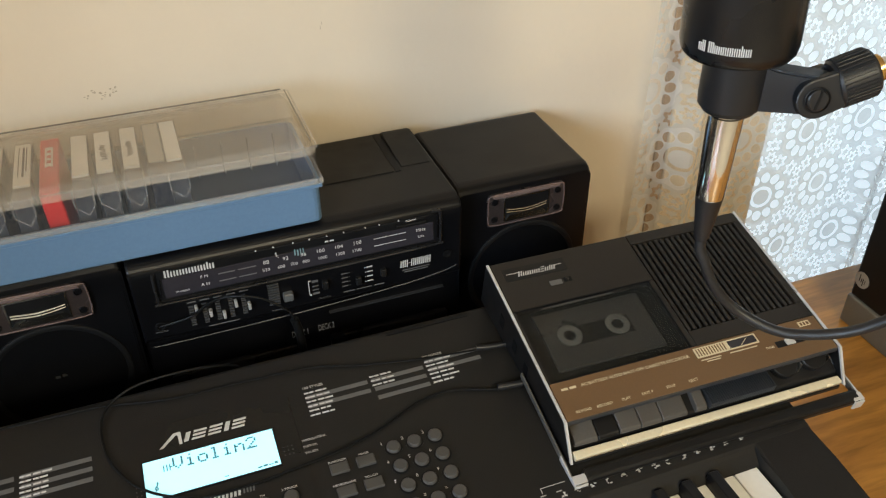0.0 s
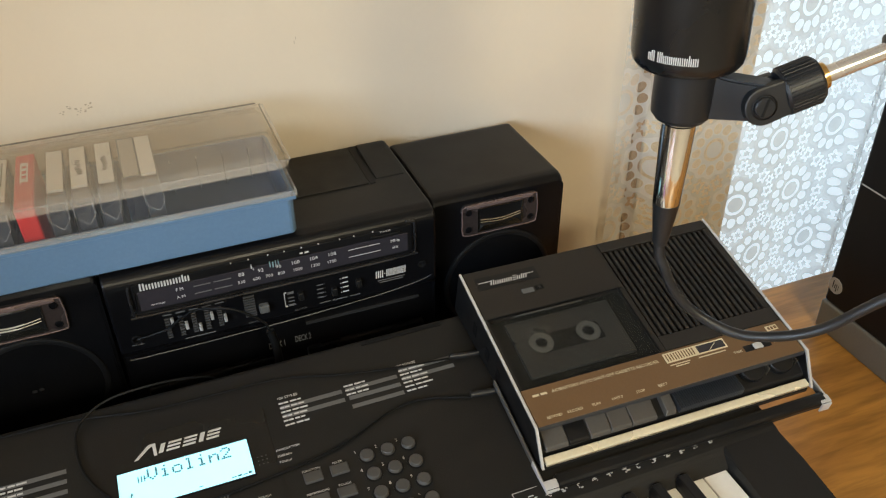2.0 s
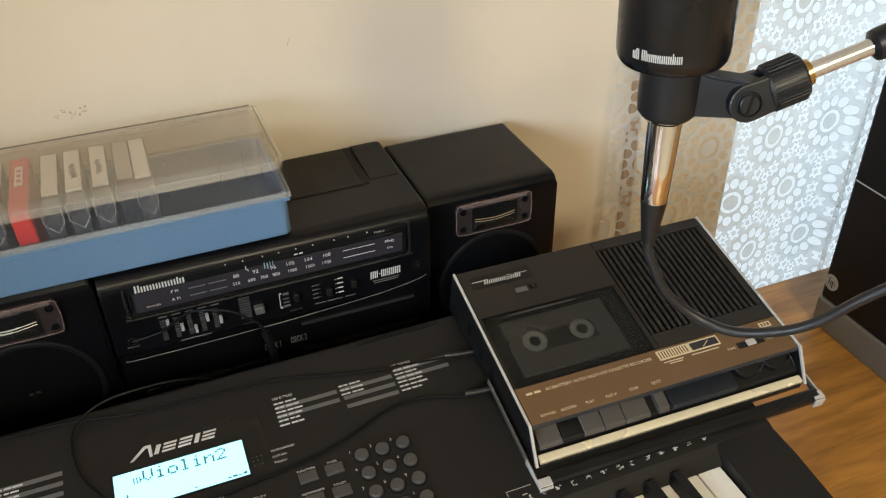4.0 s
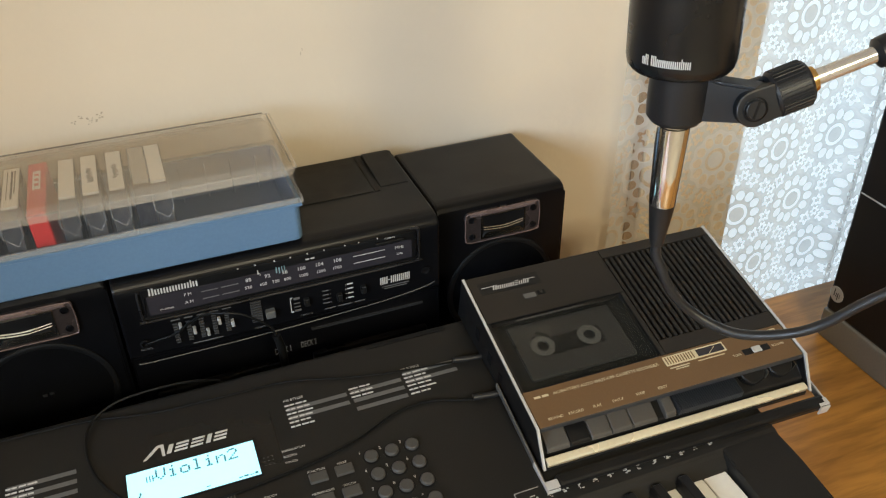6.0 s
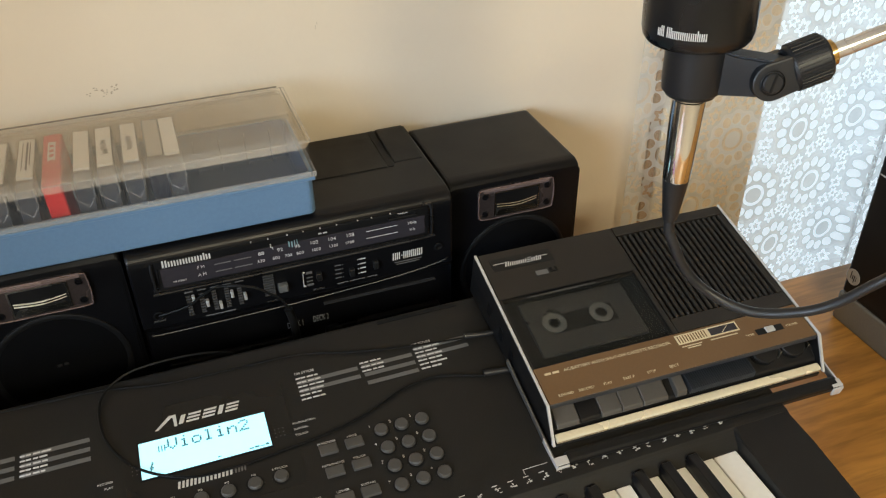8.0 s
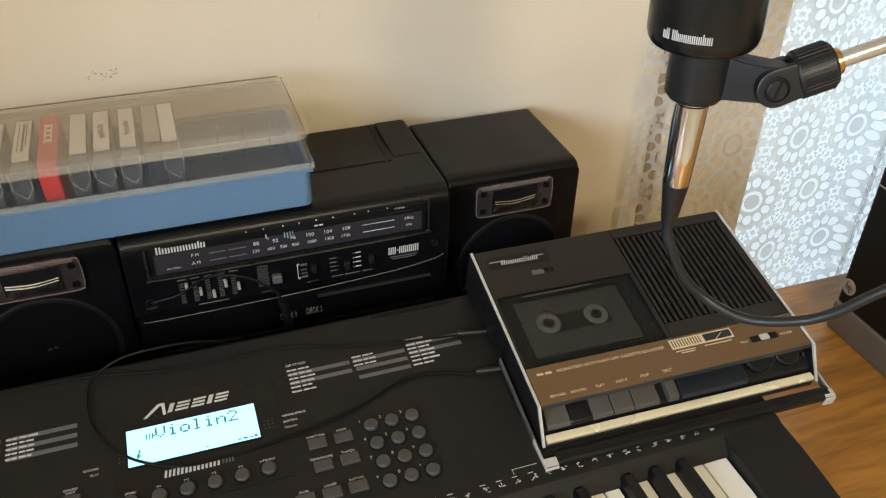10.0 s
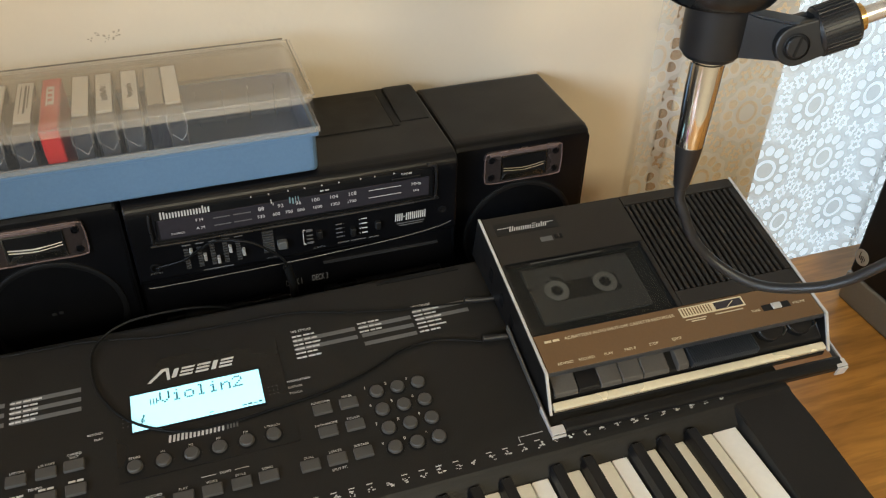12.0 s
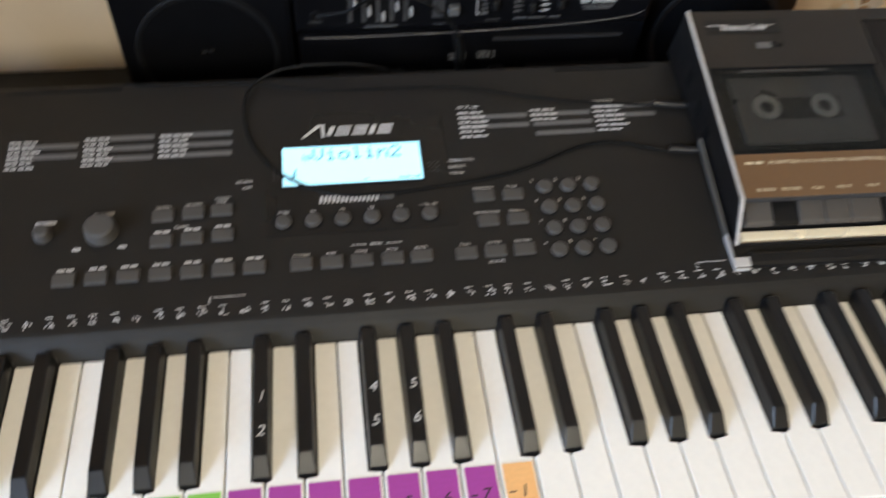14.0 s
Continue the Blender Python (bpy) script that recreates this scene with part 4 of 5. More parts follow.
lettering("SELECTOR", 0.0028, facing(0.2300, 1.0320), M_PRINT_DIM, main)
for kx, kz in ((0.2290, 1.0480), (0.2640, 1.0440), (0.2905, 1.0470)):
    part("switch_knob", box(kx, kx + 0.0058, RF - 0.0035, RF + 0.003, kz - 0.0045, kz + 0.0045, 0.0008, 1), M_BOOM_TOP, main)
for q in range(4):
    bars([(0, 0.0068, 0, 0.0013), (0.0080, 0.0088, 0, 0.0010)], facing(0.2490, 1.0400 + 0.0052 * q), M_PRINT_DIM, main)
    bars([(0, 0.0062, 0, 0.0014), (-0.0022, -0.0012, 0, 0.0010)], facing(0.2760, 1.0400 + 0.0058 * q), M_PRINT, main)
bars([(0, 0.012, 0, 0.0013), (0.014, 0.030, 0, 0.0013), (0.033, 0.044, 0, 0.0013)], facing(0.2500, 1.0325), M_PRINT_DIM, main)
logo_blocks("CC-CCCCC", 0.034, 0.0090, 0.05, facing(0.3120, 1.0470), M_PRINT, main, 0.0010)
bars([(0, 0.030, 0, 0.0012), (0.002, 0.028, -0.0026, -0.0014)], facing(0.3140, 1.0430), M_PRINT_DIM, main)
part("mic_jack", lathe([(0.005, 0), (0.005, 0.001), (0.0035, 0.0012), (0, 0.0004)], facing(0.3640, 1.0520, lift=0), 18), M_KB_DARK, main, local=True)
trim = bmesh.new()
tube([(0.058, RF + 0.0015, 1.0190), (0.075, RF + 0.0012, 1.0175), (0.20, RF + 0.001, 1.0190), (0.31, RF + 0.001, 1.0240), (0.36, RF + 0.001, 1.0300), (0.3745, RF + 0.001, 1.0345)], 0.0007, 8, 10, trim)
part("curved_trim", trim, M_DIM_TRIM, main, smooth=True)
for dx0, dx1 in ((0.066, 0.199), (0.233, 0.366)):
    part("cassette_deck_door", box(dx0, dx1, RF + 0.004, RF + 0.014, 0.885, 0.972, 0.003, 2), M_BEZEL, main)
part("deck_trim", box(0.235, 0.362, RF + 0.0065, RF + 0.013, 1.0035, 1.0048), M_DIM_TRIM, main)
lettering("DECK 1", 0.0115, facing(0.2020, 0.9840, RF + 0.0100), M_PALE_KNOB, main, width=0.017)
lettering("DECK 2", 0.0115, facing(0.2300, 0.9850, RF + 0.0100), M_PALE_KNOB, main, width=0.017)

SF, ST = 0.355, 1.109


def speaker(x0):
    """One speaker box: rounded cabinet, horn tweeter plate with four screws, round woofer grille."""
    cx = x0 + 0.079
    prof = [(0.503, SHELF_Z + 0.002), (0.503, ST - 0.006), (0.497, ST), (SF + 0.012, ST), (SF + 0.004, ST - 0.0025), (SF + 0.0005, ST - 0.007), (SF, ST - 0.012), (SF, SHELF_Z + 0.002)]
    cab = part("speaker", prism(prof, "x", x0, x0 + 0.158, 0.0048, 3), M_BOOM, radio)
    px0, px1, pz0, pz1 = cx - 0.046, cx + 0.046, 1.057, 1.097
    part("tweeter_plate", prism(rounded(px0, px1, pz0, pz1, 0.007, 7), "y", SF - 0.003, SF + 0.003, 0.0008, 1), M_HORN, cab)
    edge = bmesh.new()
    loop = [(px0 + 0.001, pz0 + 0.018), (px0 + 0.001, pz1 - 0.007), (px0 + 0.007, pz1 - 0.001), (cx, pz1 - 0.0008), (px1 - 0.007, pz1 - 0.001), (px1 - 0.001, pz1 - 0.007), (px1 - 0.001, pz0 + 0.007), (px1 - 0.007, pz0 + 0.001), (cx, pz0 + 0.0008), (px0 + 0.007, pz0 + 0.001), (px0 + 0.001, pz0 + 0.007), (px0 + 0.001, pz0 + 0.018)]
    tube([(lx, SF - 0.003, lz) for lx, lz in loop], 0.0008, 8, 6, edge)
    # band paints the brighter pink reflection along the top of the plate
    part("band_reflection", box(px0 + 0.006, px1 - 0.006, SF - 0.0040, SF, pz1 - 0.0058, pz1 - 0.0016, 0.0008, 1), M_TINTED, cab)
    part("plate_edge", edge, M_TINTED, cab, "silver edge with a pinkish reflection in its colour", smooth=True)
    part("horn_rim", frame_ring(cx - 0.027, cx + 0.027, pz0 + 0.004, pz1 - 0.006, 0.0014, SF - 0.0042, SF), M_SATIN, cab)
    part("horn_mouth", box(cx - 0.0256, cx + 0.0256, SF - 0.0034, SF, pz0 + 0.0055, pz1 - 0.0075), M_KB_DARK, cab)
    for vz, vw in ((pz0 + 0.016, 0.024), (pz0 + 0.019, 0.024)):
        vane = bmesh.new()
        tube([(cx - vw, SF - 0.0040, vz), (cx, SF - 0.0050, vz - 0.0016), (cx + vw, SF - 0.0040, vz + 0.0010)], 0.0008, 6, 8, vane)
        part("horn_vane", vane, M_SATIN, cab, smooth=True)
    lip = bmesh.new()
    prism([(cx - 0.0255, pz0 + 0.0055), (cx + 0.0255, pz0 + 0.0055), (cx + 0.021, pz0 + 0.0115), (cx - 0.021, pz0 + 0.0115)], "y", SF - 0.0046, SF - 0.0030, bm=lip)
    part("horn_lip", lip, M_SATIN, cab)
    for sx in (px0 + 0.0085, px1 - 0.0085):
        for sz in (pz0 + 0.0085, pz1 - 0.0095):
            m = radio.matrix_basis.inverted() @ pose(sx, SF - 0.003, sz, 90, 0, 0)
            part("screw", lathe([(0.0040, 0), (0.0040, 0.0008), (0.0030, 0.0010), (0.0026, 0.0002), (0, 0.0004)], m, 16), M_BOOM, cab, local=True, smooth=True)
    m = radio.matrix_basis.inverted() @ pose(cx, SF, 0.987, 90, 0, 0)
    part("woofer_ring", lathe([(0.0670, 0), (0.0665, 0.0014), (0.0650, 0.0020), (0.0630, 0.0018), (0.0605, 0.001)], m, 72), M_RING, cab, local=True, smooth=True)
    part("woofer_grille", lathe([(0.0605, 0.001), (0.045, 0.0025), (0.02, 0.0034), (0, 0.0036)], m, 48), M_GRILLE, cab, local=True, smooth=True)
    bars([(-0.0055, -0.001, -0.0016, 0.0016), (0.001, 0.0055, -0.0008, 0.0024)], m @ Matrix.Translation((0, 0.006, 0.0042)), M_SATIN, cab, "badge")


speaker(-0.112)
speaker(0.386)

# ---------------------------------------------------------------- cassette storage case on the stereo
def shell(x0, x1, y0, y1, z_open, z_shut, r, wall, soft=0.004):
    """A tub or lid with thick walls, open on one side, with a rounded far edge."""
    bm = bmesh.new()
    s = 1 if z_shut > z_open else -1
    loops = []
    for inset, z in ((0, z_open), (0, z_shut - s * soft), (soft * 0.3, z_shut - s * soft * 0.3), (soft, z_shut)):
        loops.append([bm.verts.new((x, y, z)) for x, y in rounded(x0 + inset, x1 - inset, y0 + inset, y1 - inset, max(r - inset, 0.001))])
    inner = []
    for inset, z in ((wall, z_open), (wall, z_shut - s * (soft + wall)), (wall + soft, z_shut - s * wall)):
        inner.append([bm.verts.new((x, y, z)) for x, y in rounded(x0 + inset, x1 - inset, y0 + inset, y1 - inset, max(r - inset, 0.001))])
    for chain in (loops, inner, [loops[0], inner[0]]):
        for a, b in zip(chain, chain[1:]):
            for k in range(len(a)):
                bm.faces.new((a[k], a[(k + 1) % len(a)], b[(k + 1) % len(a)], b[k]))
    bm.faces.new(loops[-1])
    bm.faces.new(inner[-1])
    return bm


M_TRAY = surface("grey_blue_tray", (0.085, 0.110, 0.165), 0.45, grain=40)
BX0, BX1, BY0, BY1, BZ = -0.112, 0.239, 0.338, 0.468, RT + 0.0014
tape_box = thing("cassette_case", pose(0.06, 0.40, BZ), "blue plastic cassette storage case with a clear lid", "storage box")
base = part("tub", shell(BX0, BX1, BY0, BY1, BZ + 0.047, BZ, 0.007, 0.002, 0.003), M_BLUE, tape_box, "blue plastic tub")
lipb = bmesh.new()
for q in ((BX0 - 0.002, BX1 + 0.002, BY0 - 0.0022, BY0 - 0.0002), (BX0 - 0.002, BX1 + 0.002, BY1 + 0.0002, BY1 + 0.0022), (BX0 - 0.0022, BX0 - 0.0002, BY0, BY1), (BX1 + 0.0002, BX1 + 0.0022, BY0, BY1)):
    box(q[0], q[1], q[2], q[3], BZ + 0.0395, BZ + 0.0435, 0.0006, 1, bm=lipb)
part("tub_rim", lipb, M_BLUE, tape_box)
for k in range(4):
    dx = 0.136 + 0.0270 * k
    part("divider", box(dx, dx + 0.0011, BY1 - 0.014, BY1 - 0.006, BZ + 0.004, BZ + 0.040), M_TRAY, tape_box)
part("tray", shell(BX0 + 0.0023, BX1 - 0.0023, BY0 + 0.0023, BY1 - 0.0023, BZ + 0.0475, BZ + 0.0025, 0.005, 0.0012, 0.002), M_TRAY, tape_box, "dark blue inner tray")
lid = part("lid", shell(BX0 - 0.0018, BX1 + 0.0018, BY0 - 0.0018, BY1 + 0.0018, BZ + 0.0475, BZ + 0.0850, 0.013, 0.0012, 0.010), M_LID, tape_box, "clear plastic lid with reflections hazed into its top and rounded edges", smooth=False)
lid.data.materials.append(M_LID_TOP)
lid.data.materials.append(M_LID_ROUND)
# flat top and rounded faces take the plastic with reflections put in as haze
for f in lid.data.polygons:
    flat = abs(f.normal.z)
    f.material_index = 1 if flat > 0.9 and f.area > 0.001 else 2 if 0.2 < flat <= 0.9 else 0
flange = bmesh.new()
for q in ((BX0 - 0.0036, BX1 + 0.0036, BY0 - 0.0036, BY0 - 0.0020), (BX0 - 0.0036, BX1 + 0.0036, BY1 + 0.0020, BY1 + 0.0036), (BX0 - 0.0036, BX0 - 0.0020, BY0 - 0.002, BY1 + 0.002), (BX1 + 0.0020, BX1 + 0.0036, BY0 - 0.002, BY1 + 0.002)):
    box(q[0], q[1], q[2], q[3], BZ + 0.0440, BZ + 0.0500, 0.0006, 1, bm=flange)
M_FLANGE = clear_plastic("thick_clear_edge", (0.70, 0.66, 0.60), 0.16, 0.2)
part("lid_flange", flange, M_FLANGE, tape_box)

# pale strips stand in for the light caught along the lid's edges
top_edge = bmesh.new()
for q in ((BX0, BX1, BY0 - 0.0019, BY0 - 0.0003), (BX0, BX1, BY1 + 0.0003, BY1 + 0.0019)):
    box(q[0], q[1], q[2], q[3], BZ + 0.0812, BZ + 0.0826, bm=top_edge)
for q in ((BX1 + 0.0003, BX1 + 0.0019, BY0, BY1), (BX0 - 0.0019, BX0 - 0.0003, BY0, BY1)):
    box(q[0], q[1], q[2], q[3], BZ + 0.0812, BZ + 0.0826, bm=top_edge)
part("lid_edge_glint", top_edge, M_FLANGE, tape_box)

M_TAPE_BLUE = surface("grey_blue_tape", (0.030, 0.034, 0.046), 0.30, var=0.35, grain=60)
M_CASE_EDGE = clear_plastic("bright_case_edge", (0.75, 0.78, 0.85), 0.24, 0.15)
# dark strips paint the line refracted in the lid's back and right edges
M_LID_BACK = clear_plastic("painted_edge_refraction", (0.20, 0.16, 0.12), 0.75, 0.2)
back_edge = box(BX0 + 0.008, BX1 - 0.006, BY1 - 0.0030, BY1 - 0.0018, BZ + 0.0846, BZ + 0.0860, 0.0003, 1)
side_edge = box(BX1 - 0.0034, BX1 - 0.0024, BY0 + 0.006, BY1 - 0.006, BZ + 0.0846, BZ + 0.0858, 0.0003, 1)
part("lid_back_refraction", back_edge, M_LID_BACK, tape_box)
part("lid_side_refraction", side_edge, M_LID_BACK, tape_box)

CASSETTES = ((-0.0415, "clear", M_CARD, "cream paper label"), (-0.0175, "clear", M_CARD, "cream label of small print"), (0.0085, "red", M_CARD_RED, "red label"), (0.0305, "clear", M_CARD, "blank white label"),
             (0.0550, "clear", M_CARD, "white handwritten label"), (0.0755, "clear", M_CARD, "white handwritten label"), (0.0985, "dark", M_CARD_GREY, "grey label"), (0.1160, "clear", M_CARD, "blank white label"))
for k, (cx, kind, card, words) in enumerate(CASSETTES):
    z0, z1 = BZ + 0.0045, BZ + 0.0735
    w = 0.0085
    tilt = (0, 1.0, -1.5, 2.0, -1.0, 1.5, 0.5, -1.0)[k]
    base_m = pose(cx, 0.4085, z0, 0, tilt, 0)
    tape = thing("cassette_tape", base_m, {"red": "cassette with a bright red inlay, standing in the case", "dark": "dark cassette case with a grey label, standing in the case"}.get(kind, "clear cassette case with a " + words), "cassette", "cassettes in the case")
    h = z1 - z0
    part("case", box(-w, w, -0.054, 0.054, 0, h, 0.0012, 1), {"dark": M_TAPE_DARK, "red": M_CARD_RED}.get(kind, M_CASE), tape, local=True)
    part("inlay", box(-w + 0.0012, w - 0.0012, -0.052, 0.052, 0.0015, h - 0.0022), M_CARD_RED if kind == "red" else M_TAPE_DARK if kind == "dark" else M_TAPE_BLUE, tape, local=True)
    y0 = -0.052 if kind == "red" else -0.030
    part("spine_label", box(-w + 0.0016, w - 0.0016, y0, 0.050, h - 0.0021, h + 0.0003), card, tape, words, local=True)
    m = Matrix.Translation((0, 0.015, h + 0.0004)) @ pose(0, 0, 0, 0, 0, -90)
    if kind == "red":
        bars([(-0.020, 0.020, -0.0035, -0.0020), (-0.020, 0.020, 0.0020, 0.0035), (-0.020, -0.014, -0.0018, 0.0018), (-0.009, -0.004, -0.0018, 0.0018), (0.002, 0.006, -0.0018, 0.0018), (0.012, 0.018, -0.0018, 0.0018)], m, M_CARD, tape)
    elif k == 1:
        bars([(-0.028, 0.030, -0.0035, -0.0028), (-0.028, 0.030, 0.0, 0.0018), (-0.028, 0.020, 0.0030, 0.0040)], m, M_INK, tape)
    elif k in (4, 5):
        ink = bmesh.new()
        pts = [(-0.006 + 0.0019 * q, (0.0032 if q % 2 else -0.0026) * (0.4 + 0.9 * random.random()), 0) for q in range(17)]
        tube(pts, 0.0004, 5, 5, ink)
        part("handwriting", ink, M_INK, tape, local=True, at=m)
    if kind == "clear":
        edge = bmesh.new()
        for p, q in (((-w, h), (-w, h - 0.018)), ((-w, h - 0.018), (0.002, h - 0.028)), ((0.002, h - 0.028), (w, h - 0.018)), ((w, h - 0.018), (w, h))):
            tube([(p[0], -0.0545, p[1]), ((p[0] + q[0]) / 2, -0.0545, (p[1] + q[1]) / 2), (q[0], -0.0545, q[1])], 0.0005, 6, 2, edge)
        part("case_edge", edge, M_CASE_EDGE, tape, local=True)

# ---------------------------------------------------------------- cassette recorder on the keyboard
rec = thing("cassette_recorder", pose(0.366, 0.233, 1.102, 12.3, 0, -1.3), "dark brown portable cassette recorder with piano keys, resting on the keyboard", "recorder")
RW, RD = 0.272, 0.176
prof = [(0, -0.0505), (0, -0.008), (-0.166, -0.008), (-0.168, -0.014), (-0.187, -0.021), (-0.190, -0.0285)]
part("body", prism(prof, "x", 0.003, RW - 0.003, 0.0012, 1), M_REC_DARK, rec, local=True)
for x0, x1 in ((0.0, 0.0029), (RW - 0.0029, RW)):
    side = [(0.0, -0.0495), (0.0, -0.002), (-0.002, -0.0005), (-0.176, -0.0005), (-0.198, -0.026), (-0.190, -0.0280)]
    part("side_panel", prism(side, "x", x0, x1, 0.0006, 1), M_REC_DARK, rec, local=True)
    part("side_trim", box(x0 + 0.0002, x1 - 0.0002, -0.1765, 0.0, -0.0004, 0.0014, 0.0004, 1), M_SILVER, rec, "silver edge trim", local=True)
    post = bmesh.new()
    prism([(-0.1735, 0.0012), (-0.1770, 0.0012), (-0.2000, -0.0262), (-0.1965, -0.0270)], "x", x0 + 0.0003, x1 - 0.0003, bm=post)
    part("front_trim", post, M_SILVER, rec, local=True)


def rec_plate(name, x0, x1, y0, y1, material, z0=-0.0085, z1=0.0, bevel=0.0, label="", parent=None):
    return part(name, box(x0, x1, y0, y1, z0, z1, bevel, 1), material, parent or rec, label, local=True)


rec_plate("top_panel", 0.0035, 0.1462, -0.0585, -0.0003, M_REC, bevel=0.0006)
rec_plate("top_panel", 0.1467, RW - 0.0035, -0.0120, -0.0003, M_REC, bevel=0.0004)
rec_plate("top_panel", 0.2625, RW - 0.0035, -0.1215, -0.0125, M_REC, bevel=0.0004)
rec_plate("top_panel", 0.1410, 0.1462, -0.1380, -0.0590, M_REC, bevel=0.0004)
rec_plate("top_panel", 0.1467, RW - 0.0035, -0.1380, -0.1220, M_REC, bevel=0.0004)
rec_plate("top_panel", 0.0035, 0.0060, -0.1380, -0.0590, M_REC, bevel=0.0003)
slat_me = mesh_of("grille_slat", box(0, 0.0033, -0.1210, -0.0128, -0.0080, -0.0006, 0.0006, 1), M_REC)
for k in range(19):
    piece("grille_slat", slat_me, rec, (0.1480 + 0.00604 * k, 0, 0))
rec_plate("grille_floor", 0.1467, 0.2622, -0.1213, -0.0125, M_KB_DARK, -0.0078, -0.0070)
# cassette well, tape and smoked door
rec_plate("cassette_well", 0.0062, 0.1408, -0.1378, -0.0588, M_WELL, -0.0080, -0.0068)
tape = rec_plate("loaded_tape", 0.020, 0.124, -0.1270, -0.0660, M_TAPE, -0.0068, -0.0036, 0.0006, "grey cassette behind the door")
rec_plate("tape_window", 0.040, 0.104, -0.1060, -0.0860, M_REC_DARK, -0.0036, -0.0034, parent=tape)
for hx in (0.0440, 0.0910):
    m = Matrix.Translation((hx, -0.0945, -0.0034))
    part("reel_hub", lathe([(0.0112, 0), (0.0112, 0.0005), (0.0058, 0.0007), (0.0055, 0.0)], m, 28), M_REEL, tape, local=True)
    teeth = bmesh.new()
    for q in range(6):
        c, s = math.cos(math.tau * q / 6), math.sin(math.tau * q / 6)
        prism([(0.0060 * c - 0.0007 * s, 0.0060 * s + 0.0007 * c), (0.0038 * c - 0.0007 * s, 0.0038 * s + 0.0007 * c), (0.0038 * c + 0.0007 * s, 0.0038 * s - 0.0007 * c), (0.0060 * c + 0.0007 * s, 0.0060 * s - 0.0007 * c)], "z", 0, 0.0006, bm=teeth)
    part("hub_teeth", teeth, M_TAPE, tape, local=True, at=m)
rec_plate("cassette_door", 0.0064, 0.1406, -0.1376, -0.0590, M_WINDOW, -0.0016, 0.0002, 0.0004, "smoked clear door")
rec_plate("door_ridge", 0.0300, 0.1000, -0.0632, -0.0622, M_BUTTON, 0.0000, 0.0010)
for q in ((0.0060, 0.1412, -0.0592, -0.0584), (0.0060, 0.1412, -0.1386, -0.1376), (0.0056, 0.0064, -0.1376, -0.059), (0.1406, 0.1414, -0.1376, -0.059)):
    rec_plate("door_gap", *q, M_KB_DARK, -0.002, 0.0004)
# counter notch and maker's plate
rec_plate("counter_label", 0.0500, 0.0620, -0.0395, -0.0340, M_PRINT_DIM, 0, 0.0004)
rec_plate("counter_notch", 0.0640, 0.0720, -0.0385, -0.0335, M_KB_DARK, -0.001, 0.0005)
rec_plate("notch_button", 0.0665, 0.0690, -0.0375, -0.0345, M_REC, 0, 0.0016, 0.0004)
rec_plate("name_plate", 0.0120, 0.0740, -0.0245, -0.0095, M_REC_DARK, 0, 0.0003)
logo_blocks("CxxxxSxlx", 0.038, 0.0058, 0.4, Matrix.Translation((0.0245, -0.0210, 0.0004)), M_PRINT, rec, 0.0008)
bars([(0, 0.014, 0, 0.0007), (0.046, 0.056, -0.0002, 0.0004)], Matrix.Translation((0.0140, -0.0165, 0.0004)), M_PRINT, rec)

# brown control strip
strip = rec_plate("control_strip", 0.0035, RW - 0.0035, -0.1760, -0.1388, M_REC_BROWN, -0.0060, 0.0006, 0.0005, "brown metal control strip")
part("strip_edge", box(0.0035, RW - 0.0035, -0.1770, -0.1758, -0.0050, 0.0004, 0.0003, 1), M_DIM_TRIM, rec, local=True)
ST_Z = 0.0008
bars([(0.0110, 0.0170, -0.0011, 0.0011), (0.0185, 0.0245, -0.0011, 0.0011)], Matrix.Translation((0, -0.1470, ST_Z)), M_CREAM, rec)
lettering("AC/BATTERY AUTO SHUT-OFF CASSETTE RECORDER", 0.0042, Matrix.Translation((0.0290, -0.1470, ST_Z)), M_CREAM, rec, align="LEFT", width=0.104)
for word, kx in (("REWIND", 0.021), ("RECORD", 0.040), ("PLAY", 0.060), ("FAST-F", 0.080), ("STOP", 0.102), ("EJECT", 0.124)):
    lettering(word, 0.0036, Matrix.Translation((kx, -0.1700, ST_Z)), M_CREAM, rec)
# microphone grid and level meter
meter = rec_plate("microphone_grid", 0.1395, 0.1715, -0.1515, -0.1415, M_CREAM, 0.0004, 0.0012)
for k in range(11):
    rec_plate("grid_slot", 0.1410 + 0.0027 * k, 0.1421 + 0.0027 * k, -0.1502, -0.1428, M_REC_BROWN, 0.0010, 0.0014, parent=meter)
lvl = bmesh.new()
for q in ((0.1718, 0.2020, -0.1515, -0.1504), (0.1718, 0.2020, -0.1426, -0.1415), (0.1718, 0.1729, -0.1504, -0.1426), (0.2009, 0.2020, -0.1504, -0.1426)):
    box(q[0], q[1], q[2], q[3], 0.0004, 0.0014, bm=lvl)
lvl = part("level_meter", lvl, M_CREAM, rec, local=True)
rec_plate("meter_glass", 0.1729, 0.2009, -0.1504, -0.1426, M_BOOM_GLOSS, 0.0004, 0.0010, parent=lvl)
part("meter_needle", prism([(0.1840, -0.1495), (0.1850, -0.1495), (0.1930, -0.1440), (0.1922, -0.1440)], "z", 0.0010, 0.0012), M_CREAM, lvl, local=True)
bars([(0.0010, 0.0210, 0, 0.0010), (0.0055, 0.0190, -0.0022, -0.0012), (0.0300, 0.0580, 0, 0.0010)], Matrix.Translation((0.1400, -0.1548, ST_Z)), M_CREAM, rec)
rec_plate("tone_switch", 0.2150, 0.2430, -0.1620, -0.1555, M_REC_DARK, 0.0004, 0.0008)
rec_plate("switch_slider", 0.2245, 0.2335, -0.1618, -0.1557, M_TOWER_GREY, 0.0006, 0.0026, 0.0005)
